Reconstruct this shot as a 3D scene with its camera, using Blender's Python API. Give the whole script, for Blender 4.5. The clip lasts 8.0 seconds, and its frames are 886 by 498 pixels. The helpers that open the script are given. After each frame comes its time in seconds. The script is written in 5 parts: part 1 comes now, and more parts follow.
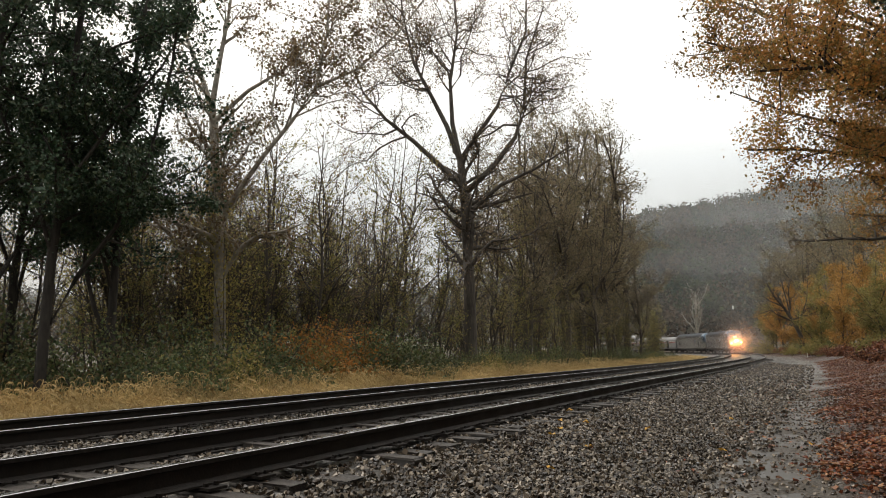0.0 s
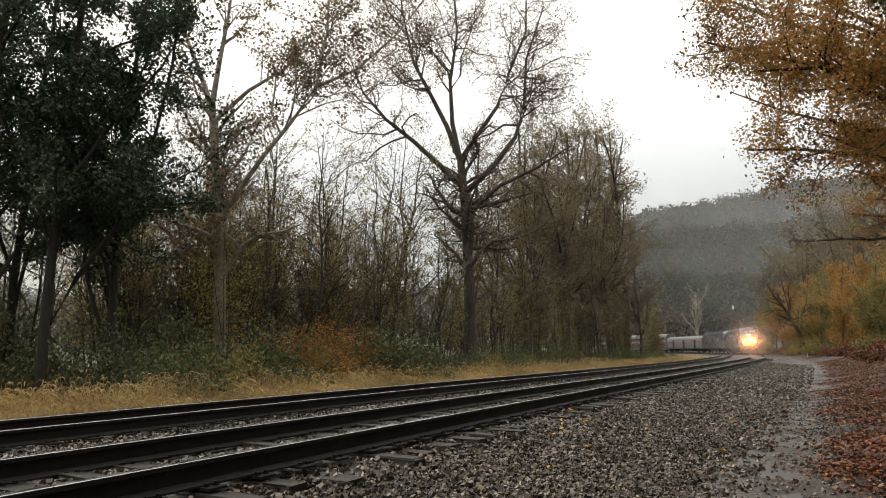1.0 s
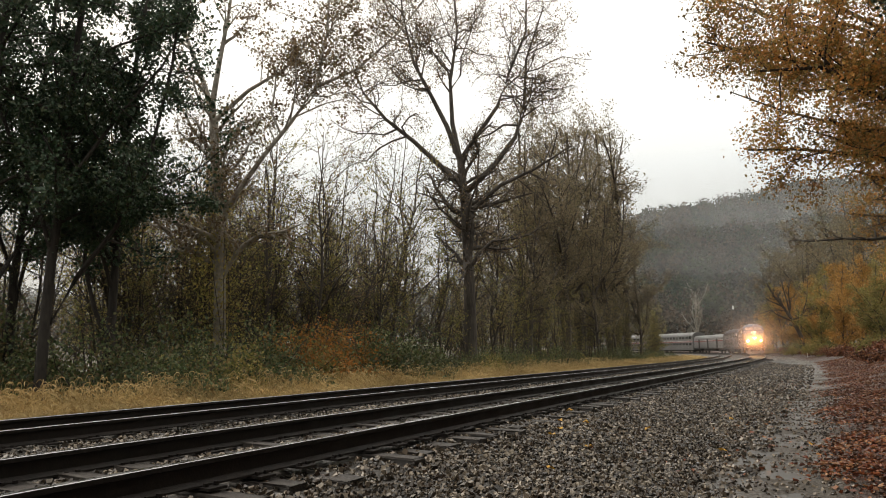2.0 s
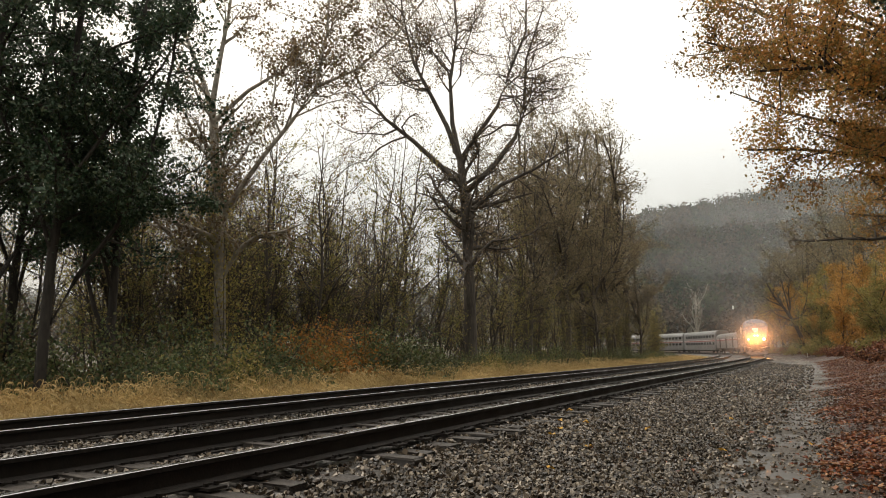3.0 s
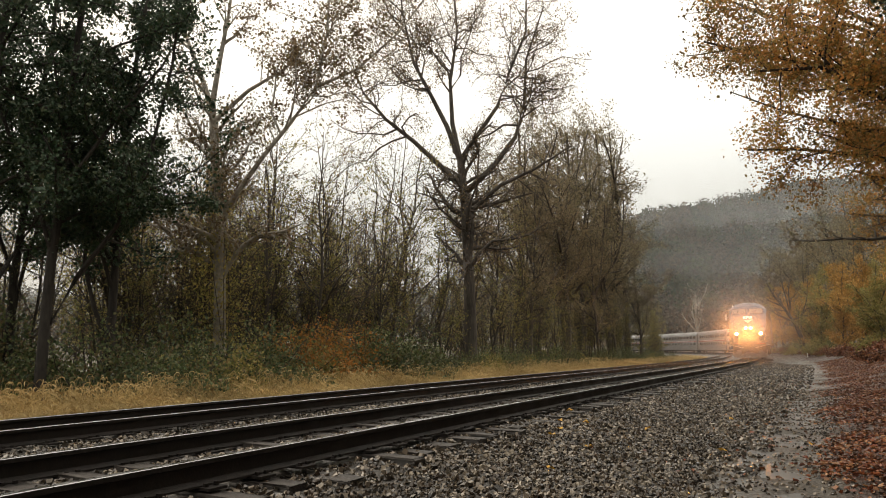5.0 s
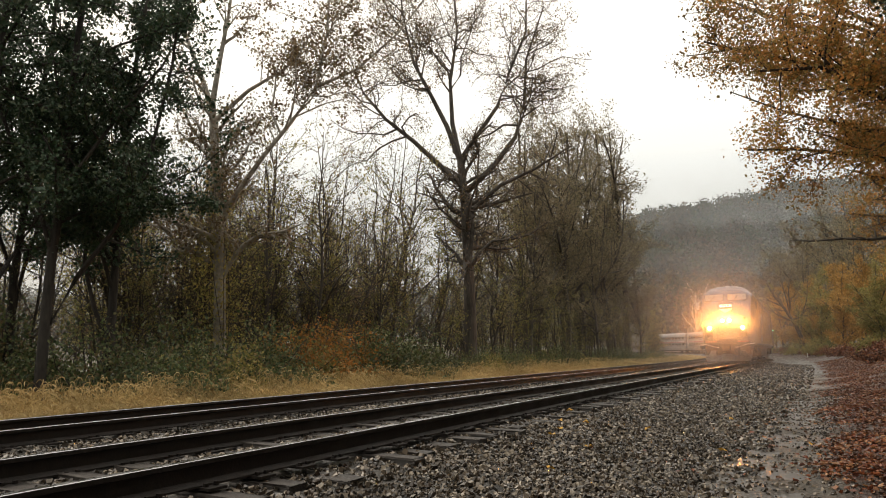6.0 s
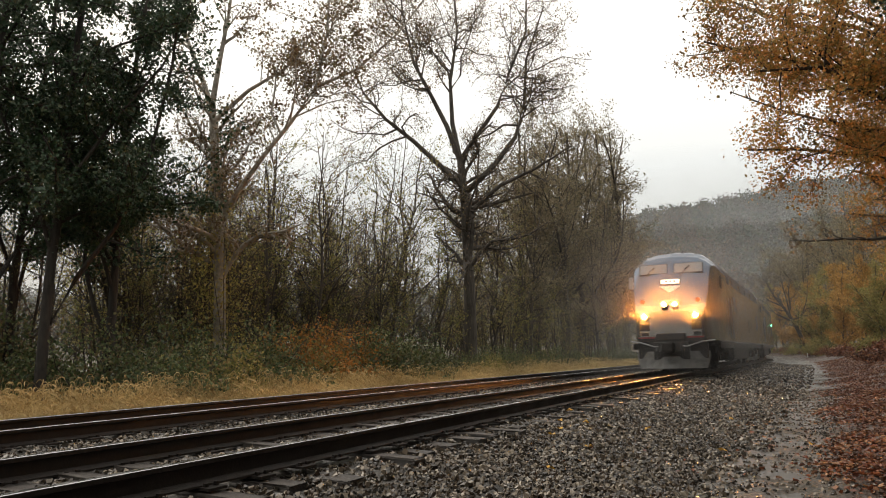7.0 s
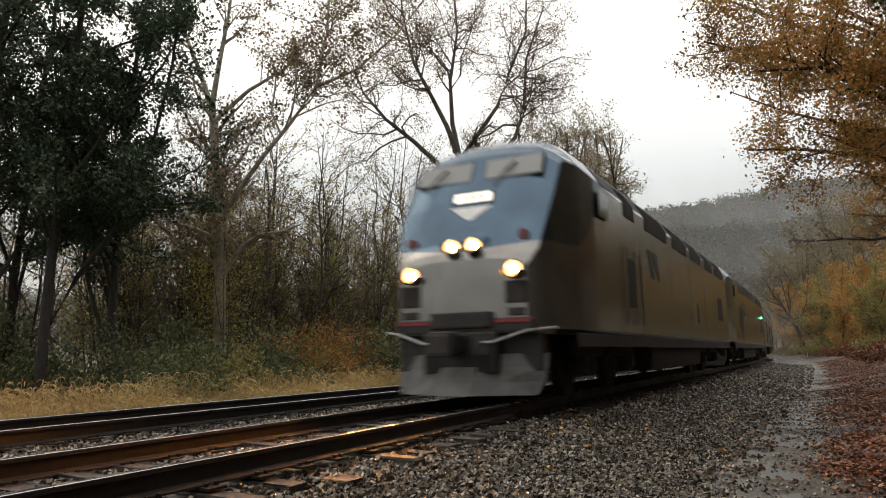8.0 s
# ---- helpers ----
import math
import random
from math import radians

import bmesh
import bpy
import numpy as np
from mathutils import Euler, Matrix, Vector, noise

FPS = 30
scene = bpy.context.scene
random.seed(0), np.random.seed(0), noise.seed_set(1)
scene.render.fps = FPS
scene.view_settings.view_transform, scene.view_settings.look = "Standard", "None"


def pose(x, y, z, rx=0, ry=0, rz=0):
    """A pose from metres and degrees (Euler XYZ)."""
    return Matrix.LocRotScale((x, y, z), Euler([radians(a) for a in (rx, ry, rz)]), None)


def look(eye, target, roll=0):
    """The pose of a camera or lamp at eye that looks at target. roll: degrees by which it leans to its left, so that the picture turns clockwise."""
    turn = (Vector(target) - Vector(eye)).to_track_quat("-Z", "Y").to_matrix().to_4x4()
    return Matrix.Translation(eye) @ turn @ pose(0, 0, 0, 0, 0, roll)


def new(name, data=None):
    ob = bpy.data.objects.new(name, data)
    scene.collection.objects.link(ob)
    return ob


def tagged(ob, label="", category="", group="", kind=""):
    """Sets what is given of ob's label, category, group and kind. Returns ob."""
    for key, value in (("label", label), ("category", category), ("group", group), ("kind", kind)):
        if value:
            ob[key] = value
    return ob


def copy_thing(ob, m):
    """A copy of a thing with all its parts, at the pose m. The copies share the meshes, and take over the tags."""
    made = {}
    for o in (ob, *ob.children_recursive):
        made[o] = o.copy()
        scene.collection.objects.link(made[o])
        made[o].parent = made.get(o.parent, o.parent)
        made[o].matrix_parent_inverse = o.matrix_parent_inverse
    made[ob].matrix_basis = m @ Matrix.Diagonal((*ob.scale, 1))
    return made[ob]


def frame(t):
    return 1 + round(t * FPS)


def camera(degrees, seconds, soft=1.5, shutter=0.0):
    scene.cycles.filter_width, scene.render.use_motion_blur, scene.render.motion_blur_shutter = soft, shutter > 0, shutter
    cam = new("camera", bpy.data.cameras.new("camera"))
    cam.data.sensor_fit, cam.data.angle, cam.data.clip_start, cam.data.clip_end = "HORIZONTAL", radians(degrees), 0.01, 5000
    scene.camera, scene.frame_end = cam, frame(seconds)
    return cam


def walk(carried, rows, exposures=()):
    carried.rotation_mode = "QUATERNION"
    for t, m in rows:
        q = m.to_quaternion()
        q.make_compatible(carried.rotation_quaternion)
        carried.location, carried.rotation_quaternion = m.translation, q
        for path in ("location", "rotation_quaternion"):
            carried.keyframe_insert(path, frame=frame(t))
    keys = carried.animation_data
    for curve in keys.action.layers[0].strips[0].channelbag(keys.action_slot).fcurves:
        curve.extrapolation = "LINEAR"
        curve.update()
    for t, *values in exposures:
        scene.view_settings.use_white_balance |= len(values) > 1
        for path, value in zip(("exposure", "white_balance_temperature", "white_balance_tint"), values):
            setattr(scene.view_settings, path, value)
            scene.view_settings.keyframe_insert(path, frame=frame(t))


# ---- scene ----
cam = camera(62.87, 8.0, soft=1.0, shutter=0.5)
EYE = (0.0, 0.0, 0.787)
STAND = look(EYE, (0.0, 10.0, 2.168), roll=-0.22)
walk(cam, [(0.0, STAND), (8.0, STAND)],
     exposures=[(0.0, 0.22, 7050, 10), (1.5, 0.22, 7150, 10), (3.0, 0.26, 7450, 10), (4.5, 0.29, 7650, 10), (6.0, 0.24, 7450, 10), (7.0, 0.19, 7200, 10), (8.0, 0.16, 7050, 10)])

# ---------------------------------------------------------------- world and light
world = bpy.data.worlds.new("overcast_sky")
scene.world = world
world.use_nodes = True
wn = world.node_tree.nodes
wl = world.node_tree.links
wn.clear()
w_out = wn.new("ShaderNodeOutputWorld")
w_bg = wn.new("ShaderNodeBackground")
w_sky = wn.new("ShaderNodeTexSky")
w_sky.sky_type = "NISHITA"
w_sky.sun_disc = False
w_sky.sun_elevation = radians(38)
w_sky.sun_rotation = radians(305)
w_sky.dust_density = 6.0
w_sky.air_density = 1.5
w_gain = wn.new("ShaderNodeMix")
w_gain.data_type = "RGBA"
w_gain.blend_type = "MULTIPLY"
w_gain.inputs[0].default_value = 1.0
w_gain.inputs[7].default_value = (0.1, 0.1, 0.1, 1)
w_mix = wn.new("ShaderNodeMix")
w_mix.data_type = "RGBA"
w_mix.inputs[0].default_value = 0.88
w_geo = wn.new("ShaderNodeTexCoord")
w_sep = wn.new("ShaderNodeSeparateXYZ")
w_ramp = wn.new("ShaderNodeValToRGB")          # cloud deck: a little darker and bluer towards the horizon
w_ramp.color_ramp.elements[0].position = 0.0
w_ramp.color_ramp.elements[0].color = (0.46, 0.49, 0.51, 1)
w_ramp.color_ramp.elements[1].position = 0.55
w_ramp.color_ramp.elements[1].color = (1.14, 1.14, 1.14, 1)
w_mid = w_ramp.color_ramp.elements.new(0.24)
w_mid.color = (0.73, 0.785, 0.835, 1)
w_hi = w_ramp.color_ramp.elements.new(0.36)
w_hi.color = (0.98, 0.99, 1.0, 1)
wl.new(w_geo.outputs["Generated"], w_sep.inputs[0])
wl.new(w_sep.outputs["Z"], w_ramp.inputs[0])
wl.new(w_sky.outputs[0], w_gain.inputs[6])
wl.new(w_gain.outputs[2], w_mix.inputs[6])
wl.new(w_ramp.outputs[0], w_mix.inputs[7])
wl.new(w_mix.outputs[2], w_bg.inputs[0])
w_bg.inputs[1].default_value = 1.15
wl.new(w_bg.outputs[0], w_out.inputs[0])

sun = new("sun", bpy.data.lights.new("sun", "SUN"))
sun.data.energy = 0.6
sun.data.angle = radians(40)
sun.data.color = (1.0, 0.97, 0.93)
sun.matrix_world = look((-20, 14, 22), (0, 0, 0))


# ---------------------------------------------------------------- materials
def material(name, rough=0.7, metal=0.0):
    m = bpy.data.materials.new(name)
    m.use_nodes = True
    b = m.node_tree.nodes["Principled BSDF"]
    b.inputs["Roughness"].default_value = rough
    b.inputs["Metallic"].default_value = metal
    return m, m.node_tree.nodes, m.node_tree.links, b


def rgb(c):
    return (c[0], c[1], c[2], 1.0)


def noisy(name, dark, light, scale, rough=0.7, metal=0.0, bump=0.0, bump_scale=None, rough2=None, coords="Object", stretch=(1, 1, 1)):
    """Two colours mixed by noise at two scales, with fine relief."""
    m, n, l, b = material(name, rough, metal)
    tc = n.new("ShaderNodeTexCoord")
    mp = n.new("ShaderNodeMapping")
    mp.inputs["Scale"].default_value = stretch
    l.new(tc.outputs[coords], mp.inputs[0])
    n1 = n.new("ShaderNodeTexNoise")
    n1.inputs["Scale"].default_value = scale
    n1.inputs["Detail"].default_value = 6
    n2 = n.new("ShaderNodeTexNoise")
    n2.inputs["Scale"].default_value = scale * 0.13
    n2.inputs["Detail"].default_value = 3
    l.new(mp.outputs[0], n1.inputs[0])
    l.new(mp.outputs[0], n2.inputs[0])
    add = n.new("ShaderNodeMath")
    add.operation = "ADD"
    l.new(n1.outputs[0], add.inputs[0])
    l.new(n2.outputs[0], add.inputs[1])
    ramp = n.new("ShaderNodeValToRGB")
    ramp.color_ramp.elements[0].position = 0.72 / 2
    ramp.color_ramp.elements[1].position = 1.28 / 2
    ramp.color_ramp.elements[0].color = rgb(dark)
    ramp.color_ramp.elements[1].color = rgb(light)
    half = n.new("ShaderNodeMath")
    half.operation = "MULTIPLY"
    half.inputs[1].default_value = 0.5
    l.new(add.outputs[0], half.inputs[0])
    l.new(half.outputs[0], ramp.inputs[0])
    l.new(ramp.outputs[0], b.inputs["Base Color"])
    if rough2 is not None:
        mr = n.new("ShaderNodeMapRange")
        mr.inputs[1].default_value, mr.inputs[2].default_value = 0.35, 0.65
        mr.inputs[3].default_value, mr.inputs[4].default_value = rough, rough2
        l.new(n2.outputs[0], mr.inputs[0])
        l.new(mr.outputs[0], b.inputs["Roughness"])
    if bump:
        nb = n.new("ShaderNodeTexNoise")
        nb.inputs["Scale"].default_value = bump_scale or scale * 3
        nb.inputs["Detail"].default_value = 5
        l.new(mp.outputs[0], nb.inputs[0])
        bp = n.new("ShaderNodeBump")
        bp.inputs["Strength"].default_value = bump
        bp.inputs["Distance"].default_value = 0.03
        l.new(nb.outputs[0], bp.inputs["Height"])
        l.new(bp.outputs[0], b.inputs["Normal"])
    return m


def islands(name, colours, rough=0.6, through_light=0.0, wet=0.0):
    """Every separate piece of a mesh (a leaf, a stone, a blade) takes its own colour from the row of colours."""
    m, n, l, b = material(name, rough)
    geo = n.new("ShaderNodeNewGeometry")
    ramp = n.new("ShaderNodeValToRGB")
    el = ramp.color_ramp.elements
    while len(el) < len(colours):
        el.new(0.5)
    for i, c in enumerate(colours):
        el[i].position = i / max(1, len(colours) - 1)
        el[i].color = rgb(c)
    l.new(geo.outputs["Random Per Island"], ramp.inputs[0])
    tc = n.new("ShaderNodeTexCoord")
    nz = n.new("ShaderNodeTexNoise")
    nz.inputs["Scale"].default_value = 0.5
    nz.inputs["Detail"].default_value = 4
    l.new(tc.outputs["Object"], nz.inputs[0])
    mr = n.new("ShaderNodeMapRange")
    mr.inputs[1].default_value, mr.inputs[2].default_value = 0.3, 0.7
    mr.inputs[3].default_value, mr.inputs[4].default_value = 0.65, 1.35
    l.new(nz.outputs[0], mr.inputs[0])
    mul = n.new("ShaderNodeVectorMath")
    mul.operation = "SCALE"
    l.new(ramp.outputs[0], mul.inputs[0])
    l.new(mr.outputs[0], mul.inputs[3])
    l.new(mul.outputs[0], b.inputs["Base Color"])
    b.inputs["Specular IOR Level"].default_value = 0.5 if wet else 0.25
    if through_light:
        tr = n.new("ShaderNodeBsdfTranslucent")
        l.new(mul.outputs[0], tr.inputs[0])
        mix = n.new("ShaderNodeMixShader")
        mix.inputs[0].default_value = through_light
        l.new(b.outputs[0], mix.inputs[1])
        l.new(tr.outputs[0], mix.inputs[2])
        l.new(mix.outputs[0], n["Material Output"].inputs[0])
    return m


def plain(name, c, rough=0.5, metal=0.0):
    return noisy(name, [v * 0.85 for v in c], [min(1, v * 1.12) for v in c], 9.0, rough, metal, bump=0.05)


def lamp_material(name, c, strength):
    m, n, l, b = material(name, 0.3)
    b.inputs["Base Color"].default_value = (0.2, 0.2, 0.2, 1)
    b.inputs["Emission Color"].default_value = rgb(c)
    b.inputs["Emission Strength"].default_value = strength
    return m


M_BARK_DARK = noisy("bark_dark", (0.03, 0.025, 0.02), (0.09, 0.076, 0.062), 14, 0.9, bump=0.6, stretch=(1, 1, 0.25))
M_BARK_BLACK = noisy("bark_wet_black", (0.014, 0.012, 0.010), (0.05, 0.042, 0.034), 14, 0.85, bump=0.6, stretch=(1, 1, 0.25))
M_BARK_GREY = noisy("bark_grey", (0.04, 0.034, 0.028), (0.11, 0.095, 0.08), 12, 0.9, bump=0.6, stretch=(1, 1, 0.25))
M_BARK_PALE = noisy("bark_pale", (0.13, 0.115, 0.095), (0.46, 0.43, 0.37), 5, 0.85, bump=0.3)
M_LEAF_DARK = islands("leaf_dark_green", [(0.014, 0.032, 0.017), (0.022, 0.055, 0.026), (0.042, 0.08, 0.035), (0.06, 0.07, 0.03)], 0.5, 0.15, 1)
M_LEAF_WOOD = islands("leaf_woodland", [(0.16, 0.13, 0.085), (0.25, 0.20, 0.13), (0.31, 0.26, 0.17), (0.20, 0.19, 0.10)], 0.65, 0.42)
M_LEAF_OLIVE = islands("leaf_olive", [(0.13, 0.14, 0.05), (0.23, 0.22, 0.078), (0.33, 0.28, 0.10), (0.24, 0.17, 0.085)], 0.6, 0.42)
M_LEAF_VINE = islands("leaf_vine", [(0.22, 0.21, 0.07), (0.36, 0.32, 0.10), (0.46, 0.37, 0.12), (0.28, 0.20, 0.09)], 0.6, 0.5)
M_LEAF_BROWN = islands("leaf_brown", [(0.10, 0.072, 0.048), (0.17, 0.12, 0.078), (0.25, 0.18, 0.105), (0.17, 0.155, 0.075)], 0.65, 0.42)
M_LEAF_BUSH = islands("leaf_bush", [(0.03, 0.05, 0.02), (0.075, 0.11, 0.042), (0.15, 0.17, 0.065), (0.16, 0.105, 0.05)], 0.5, 0.3, 1)
M_LEAF_RUST = islands("leaf_rust", [(0.12, 0.10, 0.038), (0.32, 0.15, 0.045), (0.52, 0.22, 0.055), (0.14, 0.14, 0.05)], 0.6, 0.35)
M_LEAF_GOLD = islands("leaf_gold", [(0.24, 0.13, 0.05), (0.40, 0.22, 0.07), (0.50, 0.29, 0.09), (0.22, 0.17, 0.06)], 0.6, 0.4)
M_LEAF_MAPLE = islands("leaf_maple", [(0.22, 0.16, 0.055), (0.56, 0.26, 0.08), (0.62, 0.34, 0.10), (0.36, 0.26, 0.08), (0.20, 0.175, 0.065)], 0.55, 0.42, 1)
M_LEAF_FALLEN = islands("leaf_fallen", [(0.035, 0.014, 0.009), (0.15, 0.04, 0.019), (0.29, 0.08, 0.026), (0.09, 0.035, 0.018), (0.38, 0.17, 0.06), (0.13, 0.042, 0.02), (0.05, 0.02, 0.012)], 0.45, 0.0, 1)
M_LEAF_YELLOW = islands("leaf_yellow", [(0.60, 0.30, 0.03), (0.68, 0.38, 0.04), (0.5, 0.22, 0.03)], 0.4, 0.0, 1)
M_GRASS = islands("dry_grass", [(0.27, 0.18, 0.075), (0.52, 0.38, 0.175), (0.68, 0.53, 0.28), (0.38, 0.27, 0.11)], 0.7, 0.3)
M_STONE = islands("ballast_stone", [(0.012, 0.010, 0.008), (0.04, 0.033, 0.025), (0.086, 0.068, 0.048), (0.35, 0.297, 0.232), (0.055, 0.036, 0.023), (0.022, 0.018, 0.014)], 0.15, 0.0, 1)


def far_material():
    """Faded autumn woods: every few trees another green, olive, grey or russet, with the pale air before them."""
    m, n, l, b = material("far_woods_leaf", 0.95)
    tc = n.new("ShaderNodeTexCoord")
    nz = n.new("ShaderNodeTexNoise")
    nz.inputs["Scale"].default_value = 0.06
    nz.inputs["Detail"].default_value = 2
    l.new(tc.outputs["Object"], nz.inputs[0])
    ramp = n.new("ShaderNodeValToRGB")
    el = ramp.color_ramp.elements
    row = [(0.30, (0.016, 0.03, 0.018)), (0.43, (0.06, 0.07, 0.034)), (0.5, (0.035, 0.032, 0.026)), (0.58, (0.10, 0.07, 0.045)), (0.7, (0.05, 0.056, 0.04))]
    while len(el) < len(row):
        el.new(0.5)
    for e, (p, col) in zip(el, row):
        e.position, e.color = p, rgb(col)
    l.new(nz.outputs[0], ramp.inputs[0])
    geo = n.new("ShaderNodeNewGeometry")
    mr = n.new("ShaderNodeMapRange")
    mr.inputs[3].default_value, mr.inputs[4].default_value = 0.75, 1.25
    l.new(geo.outputs["Random Per Island"], mr.inputs[0])
    mul = n.new("ShaderNodeVectorMath")
    mul.operation = "SCALE"
    l.new(ramp.outputs[0], mul.inputs[0])
    l.new(mr.outputs[0], mul.inputs[3])
    l.new(mul.outputs[0], b.inputs["Base Color"])
    b.inputs["Specular IOR Level"].default_value = 0.0
    return m


def veil_material(name, thick, scale, colour):
    """Thin veil for hill mist and headlight glow: lets most light through and scatters the rest; 'thickness' says where
    it gathers.
    """
    m, n, l, b = material(name, 1.0)
    n.remove(b)
    at = n.new("ShaderNodeAttribute")
    at.attribute_name = "thickness"
    tc = n.new("ShaderNodeTexCoord")
    nz = n.new("ShaderNodeTexNoise")
    nz.inputs["Scale"].default_value = scale
    nz.inputs["Detail"].default_value = 5
    l.new(tc.outputs["Object"], nz.inputs[0])
    mr = n.new("ShaderNodeMapRange")
    mr.inputs[1].default_value, mr.inputs[2].default_value = 0.3, 0.7
    mr.inputs[3].default_value, mr.inputs[4].default_value = 0.45 * thick, 1.35 * thick
    l.new(nz.outputs[0], mr.inputs[0])
    mul = n.new("ShaderNodeMath")
    mul.operation = "MULTIPLY"
    l.new(mr.outputs[0], mul.inputs[0])
    l.new(at.outputs["Fac"], mul.inputs[1])
    clear = n.new("ShaderNodeBsdfTransparent")
    front = n.new("ShaderNodeBsdfDiffuse")
    front.inputs[0].default_value = rgb(colour)
    behind = n.new("ShaderNodeBsdfTranslucent")
    behind.inputs[0].default_value = rgb(colour)
    both = n.new("ShaderNodeMixShader")
    l.new(front.outputs[0], both.inputs[1])
    l.new(behind.outputs[0], both.inputs[2])
    mix = n.new("ShaderNodeMixShader")
    l.new(mul.outputs[0], mix.inputs[0])
    l.new(clear.outputs[0], mix.inputs[1])
    l.new(both.outputs[0], mix.inputs[2])
    l.new(mix.outputs[0], n["Material Output"].inputs[0])
    return m


M_HILL_MIST = veil_material("hill_mist", 0.34, 0.014, (0.80, 0.83, 0.85))
M_FAR = far_material()
M_RAIL_SIDE = noisy("rail_side_rust", (0.004, 0.003, 0.0025), (0.016, 0.010, 0.007), 18, 0.55, bump=0.2, rough2=0.75)
M_RAIL_TOP = noisy("rail_top_steel", (0.35, 0.35, 0.36), (0.6, 0.6, 0.61), 30, 0.18, 1.0, rough2=0.3)
M_TIE = noisy("tie_timber", (0.018, 0.015, 0.013), (0.068, 0.058, 0.05), 16, 0.45, bump=0.5, rough2=0.65, stretch=(0.15, 1, 1))
M_WATER, _n, _l, _b = material("rain_water", 0.28)
_b.inputs["Base Color"].default_value = (0.07, 0.062, 0.052, 1)
_b.inputs["IOR"].default_value = 1.33


def ground_material():
    """Stone dust, gravel lane, leaf litter and soil, told apart by the distance from the track."""
    m, n, l, b = material("ground_soil", 0.6)
    at = n.new("ShaderNodeAttribute")
    at.attribute_name = "side"
    tc = n.new("ShaderNodeTexCoord")
    big = n.new("ShaderNodeTexNoise")
    big.inputs["Scale"].default_value = 1.1
    big.inputs["Detail"].default_value = 6
    l.new(tc.outputs["Object"], big.inputs[0])
    fine = n.new("ShaderNodeTexNoise")
    fine.inputs["Scale"].default_value = 30
    fine.inputs["Detail"].default_value = 6
    l.new(tc.outputs["Object"], fine.inputs[0])
    vor = n.new("ShaderNodeTexVoronoi")
    vor.inputs["Scale"].default_value = 22
    l.new(tc.outputs["Object"], vor.inputs[0])

    def ramp2(src, c0, c1, p0, p1):
        r = n.new("ShaderNodeValToRGB")
        r.color_ramp.elements[0].position, r.color_ramp.elements[1].position = p0, p1
        r.color_ramp.elements[0].color, r.color_ramp.elements[1].color = rgb(c0), rgb(c1)
        l.new(src, r.inputs[0])
        return r.outputs[0]

    gravel = ramp2(fine.outputs[0], (0.012, 0.010, 0.008), (0.075, 0.066, 0.054), 0.38, 0.66)
    litter = ramp2(fine.outputs[0], (0.018, 0.009, 0.006), (0.07, 0.03, 0.015), 0.35, 0.7)
    forest = ramp2(fine.outputs[0], (0.03, 0.03, 0.016), (0.10, 0.075, 0.04), 0.35, 0.7)

    def wobble(amount):
        a = n.new("ShaderNodeMath")
        a.operation = "MULTIPLY_ADD"
        a.inputs[1].default_value = amount
        l.new(big.outputs[0], a.inputs[0])
        l.new(at.outputs["Fac"], a.inputs[2])
        return a.outputs[0]

    def step(src, lo, hi):
        r = n.new("ShaderNodeMapRange")
        r.interpolation_type = "SMOOTHSTEP"
        r.inputs[1].default_value, r.inputs[2].default_value = lo, hi
        l.new(src, r.inputs[0])
        return r.outputs[0]

    def mix(f, a, c):
        x = n.new("ShaderNodeMix")
        x.data_type = "RGBA"
        l.new(f, x.inputs[0])
        l.new(a, x.inputs[6])
        l.new(c, x.inputs[7])
        return x.outputs[2]

    w = wobble(1.6)
    silt = ramp2(fine.outputs[0], (0.04, 0.036, 0.031), (0.125, 0.107, 0.086), 0.36, 0.66)
    c0 = mix(step(w, -2.1, -1.2), silt, gravel)
    c1 = mix(step(w, -3.45, -3.05), litter, c0)
    c2 = mix(step(w, 7.2, 8.2), c1, forest)
    far_right = mix(step(w, -16, -9), forest, c2)
    l.new(far_right, b.inputs["Base Color"])
    r = n.new("ShaderNodeMapRange")
    r.inputs[1].default_value, r.inputs[2].default_value = 0.35, 0.62
    r.inputs[3].default_value, r.inputs[4].default_value = 0.25, 0.75
    l.new(big.outputs[0], r.inputs[0])
    l.new(r.outputs[0], b.inputs["Roughness"])
    bp = n.new("ShaderNodeBump")
    bp.inputs["Strength"].default_value = 0.7
    bp.inputs["Distance"].default_value = 0.025
    l.new(vor.outputs["Distance"], bp.inputs["Height"])
    l.new(bp.outputs[0], b.inputs["Normal"])
    return m


M_GROUND = ground_material()

# ---------------------------------------------------------------- the line of the track
GAUGE = 1.505          # between rail centres
SPACING = 4.018        # between the like rails of the two tracks
CANT = 0.0266          # fall of the inner rail of a track
FAR_DROP = -0.0873     # the second track lies lower
GRADE = -0.0013
S_STEP = 0.5
S_LINE = np.arange(-60, 420, S_STEP)
_k = np.interp(S_LINE, [-20, 10, 25, 45, 70, 100, 140, 250, 290, 420],
               [-0.0009, -0.0009, 0.0008, 0.0011, 0.0020, 0.0003, 0.0062, 0.0062, 0.003, 0.003])
_zero = 120
_th = np.cumsum(_k) * S_STEP
TH_LINE = _th - _th[_zero] + 1.099
X_LINE = np.cumsum(np.cos(TH_LINE)) * S_STEP
Y_LINE = np.cumsum(np.sin(TH_LINE)) * S_STEP
X_LINE = X_LINE - X_LINE[_zero]
Y_LINE = Y_LINE - Y_LINE[_zero] + 8.887


